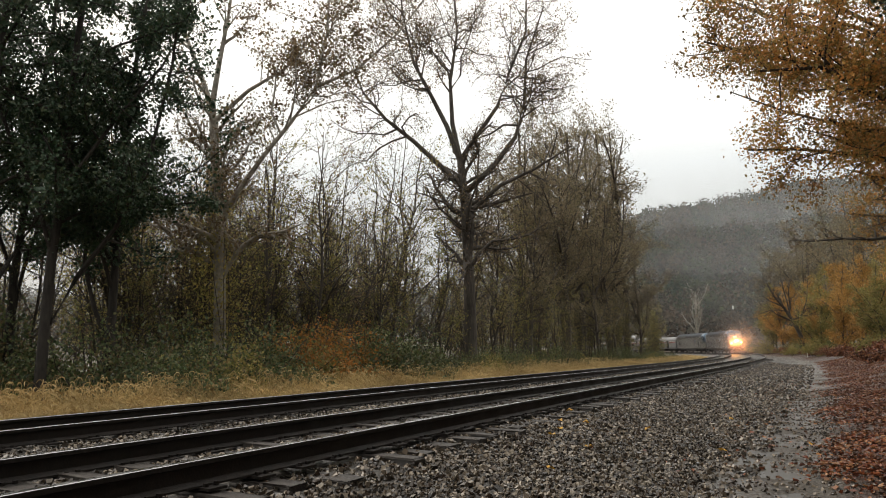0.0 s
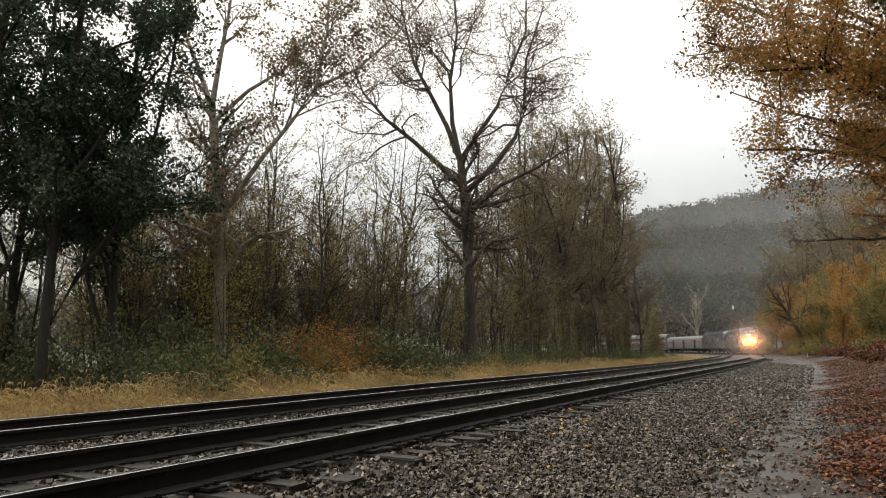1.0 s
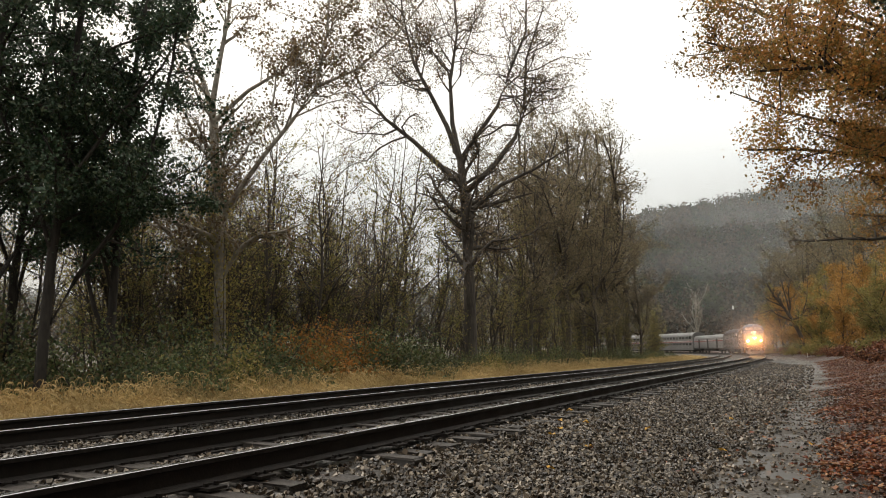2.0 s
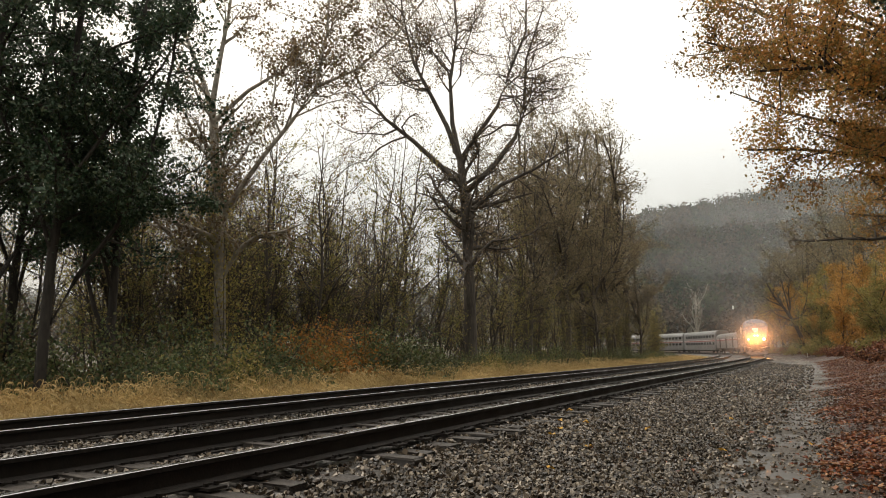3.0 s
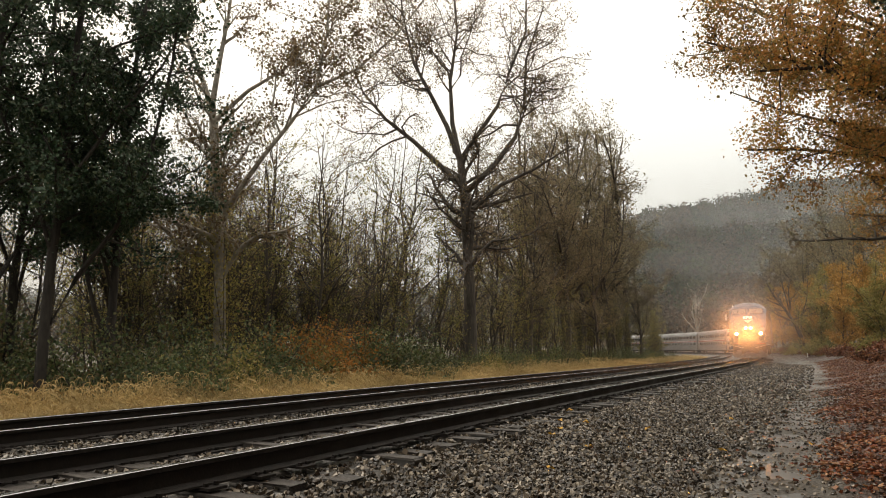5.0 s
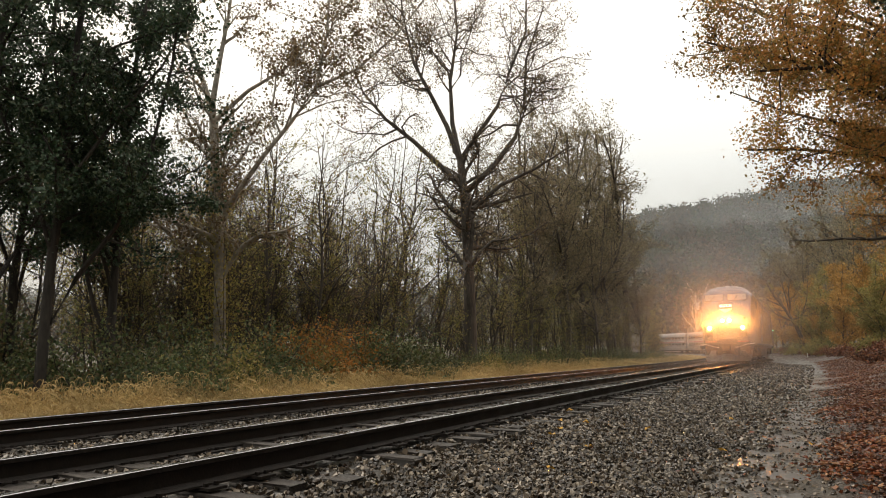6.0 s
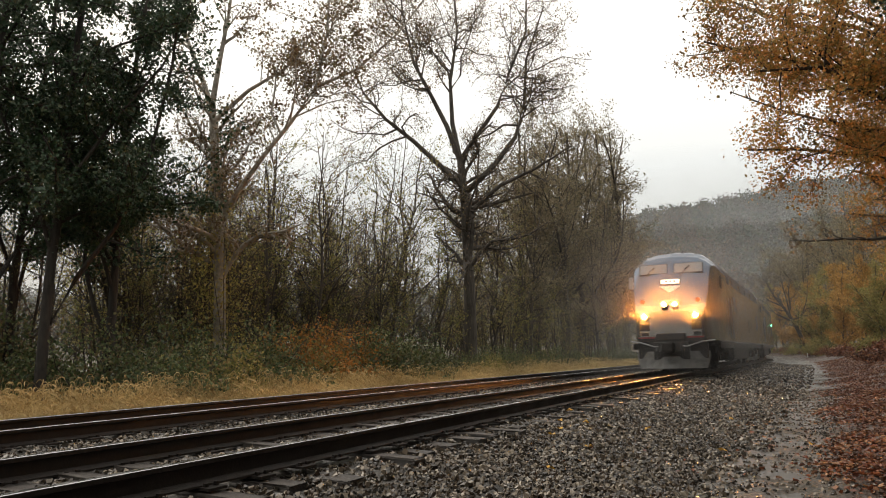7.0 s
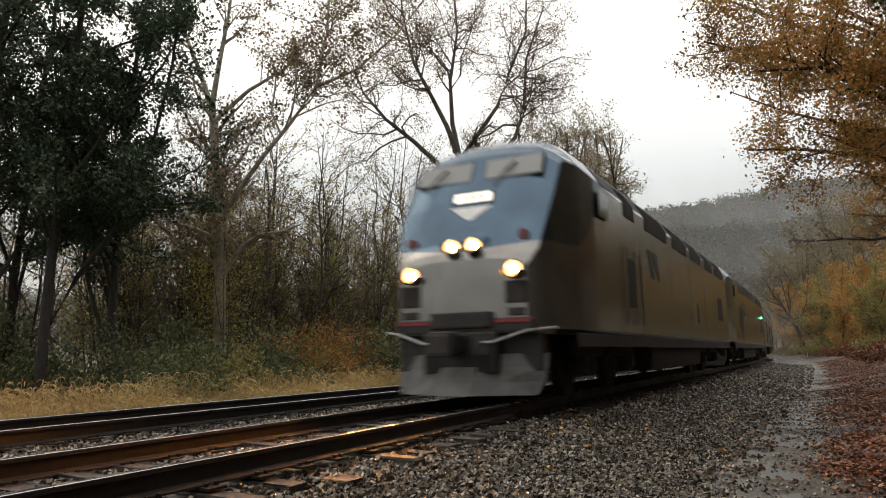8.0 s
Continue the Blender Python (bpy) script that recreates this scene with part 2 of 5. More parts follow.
def on_line(s, o):
    """Plan place at s metres along the near rail and o metres to its left, and the heading."""
    x, y, th = np.interp(s, S_LINE, X_LINE), np.interp(s, S_LINE, Y_LINE), np.interp(s, S_LINE, TH_LINE)
    return x - np.sin(th) * o, y + np.cos(th) * o, th


def to_line(x, y):
    """The s and o of plan places (arrays)."""
    x, y = np.asarray(x, float).ravel(), np.asarray(y, float).ravel()
    s_out, o_out = np.zeros(len(x)), np.zeros(len(x))
    px, py, pt, ps = X_LINE[::2], Y_LINE[::2], TH_LINE[::2], S_LINE[::2]
    for i in range(0, len(x), 2000):
        dx, dy = x[i:i + 2000, None] - px, y[i:i + 2000, None] - py
        k = np.argmin(dx * dx + dy * dy, axis=1)
        r = np.arange(len(k))
        ux, uy = dx[r, k], dy[r, k]
        s_out[i:i + 2000] = ps[k] + ux * np.cos(pt[k]) + uy * np.sin(pt[k])
        o_out[i:i + 2000] = -ux * np.sin(pt[k]) + uy * np.cos(pt[k])
    return s_out, o_out


# below -8 the slope is unseen and made steep to block sky light
SIDE_O = [-200, -60, -22, -12, -8, -6, -4.6, -3.8, -3.0, -2.0, -1.1, -0.6, -0.2, 0.2, 2.0, 2.6, 3.1, 6.0, 6.4, 7.4, 9.5, 14, 30, 80, 200]
SIDE_Z = [70, 32.0, 12.0, 3.0, 0.5, -0.15, -0.42, -0.52, -0.53, -0.49, -0.375, -0.305, -0.262, -0.235, -0.255, -0.29, -0.32, -0.345, -0.38, -0.62, -0.68, -0.8, -1.1, -1.6, -2]


def soft_noise(x, y, size):
    """Smooth uneven heights from a few waves."""
    u, v = x / size, y / size
    return (np.sin(u * 1.7 + 1.3 * np.sin(v * 1.1)) + np.sin(v * 2.3 + 1.7 * np.sin(u * 0.9 + 2)) + np.sin((u + v) * 3.1 + 0.5) * 0.5) / 2.5


def hill(x, y):
    d = np.hypot(x, y)
    bearing = np.degrees(np.arctan2(x, y))
    top = np.interp(bearing, [-180, -60, -20, 2, 12, 16, 22, 29, 40, 70, 180], [30, 30, 26, 24, 60, 80, 79, 80, 84, 86, 40])
    t = np.clip((d - 215) / 320, 0, 1)
    return top * t * t * (3 - 2 * t) * (1 + 0.10 * soft_noise(x, y, 60)) + 6 * soft_noise(x, y, 25) * t


def height(x, y, s=None, o=None):
    x, y = np.asarray(x, float), np.asarray(y, float)
    if o is None:
        s, o = to_line(x, y)
    z = np.interp(o, SIDE_O, SIDE_Z)
    z = np.where(z > 0, z * np.clip(1 - (s - 25) / 45, 0.12, 1), z)      # the steep bank, raised out of view against the sky light, falls away towards the curve
    z = np.minimum(z, 40) + GRADE * np.clip(s, -60, 260)
    rough = np.clip((np.abs(o - 2.8) - 3.0) / 3.0, 0, 1)
    lane = np.exp(-((o + 3.4) / 0.8) ** 4)
    rough = rough * (1 - lane)
    z = z + 0.05 * rough * soft_noise(x, y, 1.1) + 0.03 * (1 - rough) * lane * soft_noise(x, y, 0.35) + 0.2 * np.clip((np.abs(o) - 12) / 10, 0, 1) * soft_noise(x, y, 6)
    return z + hill(x, y)


def site(s, o):
    x, y, th = on_line(s, o)
    return float(x), float(y), float(height(np.array([x]), np.array([y]), np.array([s]), np.array([o]))[0])


# ---------------------------------------------------------------- mesh makers
def solid(name, verts, faces, mat, parent=None, label="", smooth=False):
    """One mesh object from arrays."""
    me = bpy.data.meshes.new(name)
    me.from_pydata(np.asarray(verts, float).tolist(), [], faces.tolist() if isinstance(faces, np.ndarray) else faces)
    for one in (mat if isinstance(mat, (list, tuple)) else [mat]):
        me.materials.append(one)
    if smooth:
        me.polygons.foreach_set("use_smooth", [True] * len(me.polygons))
    me.update()
    ob = new(name, me)
    if parent is not None:
        ob.parent = parent
    if label:
        tagged(ob, label)
    return ob


def part(name, bm, mat, parent, label="", smooth=False):
    """Links a bmesh as one mesh object under a thing or a part."""
    me = bpy.data.meshes.new(name)
    bm.normal_update()
    bm.to_mesh(me)
    bm.free()
    for one in (mat if isinstance(mat, (list, tuple)) else [mat]):
        me.materials.append(one)
    if smooth:
        me.polygons.foreach_set("use_smooth", [True] * len(me.polygons))
    ob = new(name, me)
    ob.parent = parent
    if label:
        tagged(ob, label)
    return ob


def box(bm, x0, x1, y0, y1, z0, z1, bevel=0.0, m=None):
    mat = Matrix.LocRotScale(((x0 + x1) / 2, (y0 + y1) / 2, (z0 + z1) / 2), None, (x1 - x0, y1 - y0, z1 - z0))
    got = bmesh.ops.create_cube(bm, size=1.0, matrix=mat)["verts"]
    if bevel:
        edges = list({e for v in got for e in v.link_edges})
        res = bmesh.ops.bevel(bm, geom=edges, offset=bevel, segments=2, profile=0.6, affect="EDGES")
        got = list({v for f in res["faces"] for v in f.verts} | {v for v in got if v.is_valid})
    if m is not None:
        bmesh.ops.transform(bm, matrix=m, verts=got)
    return got


def rod(bm, a, b, r, n=8, r2=None):
    a, b = Vector(a), Vector(b)
    d = b - a
    m = Matrix.Translation((a + b) / 2) @ d.to_track_quat("Z", "Y").to_matrix().to_4x4()
    return bmesh.ops.create_cone(bm, cap_ends=True, segments=n, radius1=r, radius2=r if r2 is None else r2, depth=d.length, matrix=m)["verts"]


def thing(name, m=None):
    ob = new(name)
    ob.empty_display_size = 0.3
    if m is not None:
        ob.matrix_basis = m
    return ob


class Soup:
    """Collects pieces of geometry into one mesh."""

    def __init__(self):
        self.v, self.f, self.n = [], [], 0

    def add(self, v, f):
        v = np.asarray(v, float).reshape(-1, 3)
        self.v.append(v)
        self.f.append(np.asarray(f) + self.n)
        self.n += len(v)

    def arrays(self):
        faces = []
        for f in self.f:
            faces.extend(f.tolist())
        return np.concatenate(self.v), faces


def tube(pts, rad, n):
    pts = np.asarray(pts, float)
    k = len(pts)
    tan = np.gradient(pts, axis=0)
    tan /= np.linalg.norm(tan, axis=1)[:, None] + 1e-9
    ref = np.where(np.abs(tan[:, 2:3]) > 0.9, np.array([[1.0, 0, 0]]), np.array([[0, 0, 1.0]]))
    u = np.cross(tan, ref)
    u /= np.linalg.norm(u, axis=1)[:, None] + 1e-9
    w = np.cross(tan, u)
    a = np.arange(n) * 2 * math.pi / n
    ring = u[:, None, :] * np.cos(a)[None, :, None] + w[:, None, :] * np.sin(a)[None, :, None]
    v = pts[:, None, :] + ring * np.asarray(rad, float)[:, None, None]
    i, j = np.meshgrid(np.arange(k - 1), np.arange(n), indexing="ij")
    j2 = (j + 1) % n
    f = np.stack([i * n + j, i * n + j2, (i + 1) * n + j2, (i + 1) * n + j], -1).reshape(-1, 4)
    return v.reshape(-1, 3), f


def leaf_quads(rng, centres, size, spread=0.35, droop=0.0):
    """A small folded leaf at every centre: base, two shoulders and a tip."""
    c = np.asarray(centres, float)
    k = len(c)
    d = rng.normal(size=(k, 3))
    d[:, 2] -= droop
    d /= np.linalg.norm(d, axis=1)[:, None]
    e = np.cross(d, rng.normal(size=(k, 3)))
    e /= np.linalg.norm(e, axis=1)[:, None] + 1e-9
    nrm = np.cross(d, e)
    L = size * (1 + spread * rng.normal(size=(k, 1)).clip(-1.8, 1.8))
    W = L * rng.uniform(0.3, 0.45, (k, 1))
    fold = nrm * L * 0.12
    v = np.stack([c - d * L * 0.5, c - e * W + fold, c + d * L * 0.5, c + e * W + fold], 1).reshape(-1, 3)
    f = np.arange(k * 4).reshape(k, 4)
    return v, f


# ---------------------------------------------------------------- ground
def make_ground():
    rings = [0.0]
    r, step = 0.35, 0.2
    while r < 4200:
        rings.append(r)
        step = max(0.2, r * 0.028 if r < 700 else r * 0.12)
        r += step
    front = np.radians(np.arange(-50, 50, 0.5))
    back = np.radians(np.arange(50, 310, 4.0))
    ang = np.concatenate([front, back])
    R, A = np.meshgrid(np.array(rings[1:]), ang, indexing="ij")
    x, y = (R * np.sin(A)).ravel(), (R * np.cos(A)).ravel()
    x, y = np.concatenate([[0.0], x]), np.concatenate([[0.0], y])
    s, o = to_line(x, y)
    z = height(x, y, s, o)
    na, nr = len(ang), len(rings) - 1
    i, j = np.meshgrid(np.arange(nr - 1), np.arange(na), indexing="ij")
    j2 = (j + 1) % na
    quads = np.stack([1 + i * na + j, 1 + (i + 1) * na + j, 1 + (i + 1) * na + j2, 1 + i * na + j2], -1).reshape(-1, 4)
    fan = [[0, 1 + k, 1 + (k + 1) % na] for k in range(na)]
    ob = solid("ground", np.stack([x, y, z], 1), quads.tolist() + fan, M_GROUND, smooth=True)
    at = ob.data.attributes.new("side", "FLOAT", "POINT")
    at.data.foreach_set("value", o.astype(np.float32))
    tagged(ob, "wet gravel lane, leaf litter and wooded hillside soil", "ground", kind="structure")


make_ground()


def rail_z(s, o):
    """Height of the running surface over the offset o, near track and far track."""
    near = -CANT * o / GAUGE
    far = FAR_DROP - CANT * (o - SPACING) / GAUGE
    return (near if o < 2.7 else far) + GRADE * min(max(s, -60), 260)


def make_rail(o, parent):
    s = np.concatenate([np.arange(-45, 60, 1.0), np.arange(60, 330, 2.0)])
    sec = [(0.0, 0.0), (0.032, 0.0), (0.036, -0.004), (0.036, -0.036), (0.01, -0.05), (0.01, -0.145), (0.05, -0.162), (0.075, -0.172), (0.075, -0.186)]
    sec = [(-a, b) for a, b in reversed(sec[1:])] + sec
    x, y, th = on_line(s, o)
    z = np.array([rail_z(a, o) for a in s])
    V = []
    for a, b in sec:
        V.append(np.stack([x + np.sin(th) * a, y - np.cos(th) * a, z + b], 1))
    V = np.stack(V, 1)
    k, n = len(s), len(sec)
    i, j = np.meshgrid(np.arange(k - 1), np.arange(n - 1), indexing="ij")
    f = np.stack([i * n + j, (i + 1) * n + j, (i + 1) * n + j + 1, i * n + j + 1], -1).reshape(-1, 4)
    ob = solid("rail", V.reshape(-1, 3), f, [M_RAIL_SIDE, M_RAIL_TOP], parent, "rusty steel rail with a bright worn running top")
    top = [1 if n // 2 - 2 <= q % (n - 1) <= n // 2 + 1 else 0 for q in range(len(f))]
    ob.data.polygons.foreach_set("material_index", top)
    return ob


def make_track(name, o0, label):
    track = thing(name)
    tagged(track, label, "railway track", "parallel tracks")
    make_rail(o0, track)
    make_rail(o0 + GAUGE, track)
    rng = np.random.default_rng(int(o0 * 10) + 3)
    variants = []
    for q in range(4):
        bm = bmesh.new()
        box(bm, -1.3, 1.3, -0.115, 0.115, -0.17, 0.0, bevel=0.012)
        for v in bm.verts:
            v.co += Vector((rng.normal(0, 0.014), rng.normal(0, 0.009), rng.normal(0, 0.006)))
        me = bpy.data.meshes.new("tie")
        bm.to_mesh(me)
        bm.free()
        me.materials.append(M_TIE)
        variants.append(me)
    bm = bmesh.new()
    box(bm, -0.17, 0.17, -0.09, 0.09, -0.016, 0.004)
    for da, db in ((-0.1, 0.05), (-0.1, -0.05), (0.1, 0.05), (0.1, -0.05)):
        box(bm, da - 0.014, da + 0.014, db - 0.014, db + 0.014, 0.0, 0.03)
    plate = bpy.data.meshes.new("tie_plate")
    bm.to_mesh(plate)
    bm.free()
    plate.materials.append(M_RAIL_SIDE)
    for q in range(150):
        s = -6 + q * 0.53 + rng.normal(0, 0.02)
        x, y, th = on_line(s, o0 + GAUGE / 2 + rng.normal(0, 0.07))
        tilt = math.degrees(math.atan(CANT / GAUGE))
        m = pose(float(x), float(y), (rail_z(s, o0) + rail_z(s, o0 + GAUGE)) / 2 - 0.204 + rng.normal(0, 0.008), rng.normal(0, 0.8), tilt + rng.normal(0, 0.4), math.degrees(float(th)) - 90 + rng.normal(0, 1.8))
        ob = new("tie", variants[q % 4])
        ob.parent = track
        ob.matrix_basis = m
        if s < 40:
            for o in (o0, o0 + GAUGE):
                px, py, pt = on_line(s, o)
                ob = new("tie_plate", plate)
                ob.parent = track
                ob.matrix_basis = pose(float(px), float(py), rail_z(s, o) - 0.186, 0, tilt, math.degrees(float(pt)) - 90)
    return track


make_track("railway_track", 0.0, "railway track of rusty steel rails on dark timber ties")
make_track("railway_track", SPACING, "second railway track of rusty rails on timber ties")


def stones(name, rng, s, o, size, label, lift=0.35):
    """Broken stones: eight jittered corners each."""
    x, y, _ = on_line(s, o)
    z = height(x, y, s, o)
    k = len(s)
    r = size * rng.lognormal(0.0, 0.28, (k, 1, 1)).clip(0.5, 1.7)
    corner = np.array([(-1, -1, -1), (1, -1, -1), (1, 1, -1), (-1, 1, -1), (-1, -1, 1), (1, -1, 1), (1, 1, 1), (-1, 1, 1)], float) * 0.42
    v = corner[None] * (1 + rng.uniform(-0.55, 0.3, (k, 8, 3)))
    q = rng.normal(size=(k, 4))
    q /= np.linalg.norm(q, axis=1)[:, None]
    w, a, b, c = q.T
    R = np.stack([np.stack([1 - 2 * (b * b + c * c), 2 * (a * b - c * w), 2 * (a * c + b * w)], -1),
                  np.stack([2 * (a * b + c * w), 1 - 2 * (a * a + c * c), 2 * (b * c - a * w)], -1),
                  np.stack([2 * (a * c - b * w), 2 * (b * c + a * w), 1 - 2 * (a * a + b * b)], -1)], 1)
    v = np.einsum("kij,knj->kni", R, v * np.array([1.15, 0.95, 0.7])) * r
    v += np.stack([x, y, z + r[:, 0, 0] * lift * rng.uniform(0.2, 1.3, k)], 1)[:, None]
    f = np.array([[0, 3, 2, 1], [4, 5, 6, 7], [0, 1, 5, 4], [1, 2, 6, 5], [2, 3, 7, 6], [3, 0, 4, 7]])
    f = (f[None] + (np.arange(k) * 8)[:, None, None]).reshape(-1, 4)
    ob = solid(name, v.reshape(-1, 3), f, M_STONE)
    return tagged(ob, label, "ballast", kind="stuff")


def clear_of_track(s, o, rng):
    """Stones stay off the rails and lie thinner on the ties."""
    keep = np.ones(len(s), bool)
    for r in (0.0, GAUGE, SPACING, SPACING + GAUGE):
        keep &= np.abs(o - r) > 0.12
    on_tie = ((np.abs(o - GAUGE / 2) < 1.3) | (np.abs(o - SPACING - GAUGE / 2) < 1.3)) & (((s + 6) / 0.53 + 0.22) % 1.0 < 0.44)
    return keep & ~(on_tie & (rng.random(len(s)) < 0.72))


rng = np.random.default_rng(5)
k = 105000
s, o = rng.uniform(-6, 13, k), rng.uniform(-3.4, 6.9, k)
lane = rng.random(k) < np.interp(o, [-3.4, -2.7, -1.9], [0.2, 0.6, 1.0])
keep = clear_of_track(s, o, rng) & lane
stones("ballast_stones", rng, s[keep], o[keep], 0.036, "wet grey crushed-stone ballast between and beside the rails")
k = 38000
s, o = 13 + 45 * rng.random(k) ** 1.5, rng.uniform(-3.6, 6.9, k)
keep = clear_of_track(s, o, rng) & (rng.random(k) < np.interp(o, [-3.6, -2.7, -1.8], [0.25, 0.65, 1.0]))
stones("ballast_stones", rng, s[keep], o[keep], 0.052, "wet grey crushed-stone ballast further along the track")
k = 20000
s, o = rng.uniform(-3, 18, k), rng.normal(-2.9, 0.8, k)
keep = (rng.random(k) < np.interp(o, [-4.0, -3.8, -3.0, -2.7], [1, 0.35, 0.35, 1]))
stones("lane_gravel", rng, s[keep], o[keep], 0.028, "fine wet gravel on the lane beside the track", 0.2)


# ---------------------------------------------------------------- trees
def bend(rng, p, d, length, steps, wander, rise):
    pts = [np.array(p, float)]
    d = np.array(d, float)
    d /= np.linalg.norm(d)
    for _ in range(steps):
        d = d + rng.normal(0, wander, 3) + np.array([0, 0, rise])
        d /= np.linalg.norm(d)
        pts.append(pts[-1] + d * length / steps)
    return np.array(pts)


def grow(rng, limbs, levels, density, angle=(30, 65), ratio=0.5, wander=0.18, rise=0.08, thin=0.55, start=0.25, leaf_from=2, min_len=0.25):
    """From the given limbs (points, first radius, last radius) grow branches and twigs. Returns branches and leaf places."""
    out = [(np.array(p, float), np.linspace(a, b, len(p)), 0) for p, a, b in limbs]
    queue = list(out)
    spots = []
    while queue:
        pts, rad, lev = queue.pop()
        seg = np.linalg.norm(np.diff(pts, axis=0), axis=1)
        length = seg.sum()
        if lev >= leaf_from:
            n = max(2, int(length * 7))
            t = rng.random(n)
            i = (t * (len(pts) - 1)).astype(int).clip(0, len(pts) - 2)
            u = (t * (len(pts) - 1) - i)[:, None]
            spots.append(pts[i] * (1 - u) + pts[i + 1] * u + rng.normal(0, 0.09, (n, 3)))
        if lev >= levels:
            continue
        n = int(length * density[min(lev, len(density) - 1)] + rng.random())
        for q in range(n):
            t = start * (1 if lev == 0 else 0.5) + (1 - start * (1 if lev == 0 else 0.5)) * (q + rng.random()) / max(n, 1)
            t = min(t, 0.98)
            i = min(int(t * (len(pts) - 1)), len(pts) - 2)
            u = t * (len(pts) - 1) - i
            p = pts[i] * (1 - u) + pts[i + 1] * u
            r = rad[i] * (1 - u) + rad[i + 1] * u
            tan = pts[i + 1] - pts[i]
            tan /= np.linalg.norm(tan) + 1e-9
            side = np.cross(tan, rng.normal(size=3))
            side /= np.linalg.norm(side) + 1e-9
            a = math.radians(rng.uniform(*angle))
            d = tan * math.cos(a) + side * math.sin(a)
            L = length * ratio * (1.1 - 0.6 * t) * rng.uniform(0.6, 1.25)
            if L < min_len:
                continue
            r0 = max(0.004, min(r * 0.8, r * thin * rng.uniform(0.7, 1.2)))
            steps = 5 if lev == 0 else (4 if lev == 1 else 3)
            b = bend(rng, p, d, L, steps, wander, rise)
            queue.append((b, np.linspace(r0, max(0.003, r0 * 0.25), len(b)), lev + 1))
            out.append(queue[-1])
    return out, (np.concatenate(spots) if spots else np.zeros((0, 3)))


def make_tree(name, label, category, m, bark, leaf, rng, limbs, levels, density, leaves, leaf_size, group="", droop=0.3, loose=0.1, **more):
    branches, spots = grow(rng, limbs, levels, density, **more)
    wood = Soup()
    for pts, rad, lev in branches:
        wood.add(*tube(pts, rad, (9, 6, 4, 3, 3)[min(lev, 4)]))
    tree = thing(name, m)
    tagged(tree, label, category, group)
    v, f = wood.arrays()
    solid("trunk", v, f, bark, tree, smooth=True)
    if leaves and len(spots):
        pick = spots[rng.integers(0, len(spots), leaves)] + rng.normal(0, loose, (leaves, 3))
        solid("crown", *leaf_quads(rng, pick, leaf_size, droop=droop), leaf, tree)
    return tree


def trunk_line(rng, height_m, lean=(0, 0), steps=9, wobble=0.12):
    z = np.linspace(0, height_m, steps)
    x = lean[0] * z / height_m + np.cumsum(rng.normal(0, wobble, steps)) * (z > 0)
    y = lean[1] * z / height_m + np.cumsum(rng.normal(0, wobble, steps)) * (z > 0)
    z = z - 0.15 * (np.arange(steps) == 0)
    return np.stack([x, y, z], 1)


def scaled(ob, k):
    ob.scale = (k, k, k)
    return ob


# the spreading tree with candelabra limbs
rng = np.random.default_rng(11)
x0, y0, z0 = site(30.5, 14.0)
limbs = [([(0, 0, -0.3), (-0.05, 0, 3), (-0.15, 0.1, 6), (-0.3, 0, 9), (-0.5, 0, 11.2)], 0.33, 0.19),
         ([(-0.3, 0, 9.6), (-1.6, 0.3, 10.9), (-2.9, 0.5, 12.2), (-4.4, 0.4, 13.4), (-5.6, 0.2, 14.8), (-6.2, 0, 16.4)], 0.17, 0.03),
         ([(-0.5, 0, 11.0), (-1.2, -0.3, 12.8), (-2.0, -0.4, 14.4), (-2.9, -0.3, 16.2), (-3.5, 0, 19), (-3.9, 0.3, 22.5)], 0.15, 0.03),
         ([(-0.5, 0, 11.0), (-0.9, 0.5, 13.2), (-1.0, 0.8, 15.6), (-0.6, 1.0, 18.5), (-0.9, 1, 23)], 0.15, 0.03),
         ([(-0.5, 0, 11.1), (0.6, -0.5, 12.6), (1.4, -0.8, 13.7), (2.0, -1.0, 15.4), (2.9, -1.0, 17.6), (3.0, -1, 21)], 0.13, 0.03),
         ([(-0.2, 0, 9.4), (1.2, 0.3, 10.8), (2.4, 0.4, 12.4), (2.9, 0.3, 14.2), (3.0, 0, 16.5), (4.0, 0, 19.5)], 0.17, 0.03),
         ([(-0.2, 0, 8.2), (1.5, -0.6, 9.6), (3.2, -1.2, 10.3), (5.0, -1.5, 11.4)], 0.14, 0.03)]
oak = make_tree("tree", "tall grey-barked deciduous tree nearly bare of leaves", "tree", pose(x0, y0, z0), M_BARK_GREY, M_LEAF_BROWN, rng,
          limbs, 4, (2.1, 2.9, 3.1, 3.1), 27000, 0.08, loose=0.13, ratio=0.44, wander=0.34, rise=0.03, start=0.42, leaf_from=2, angle=(35, 75))

scaled(oak, 1.16)

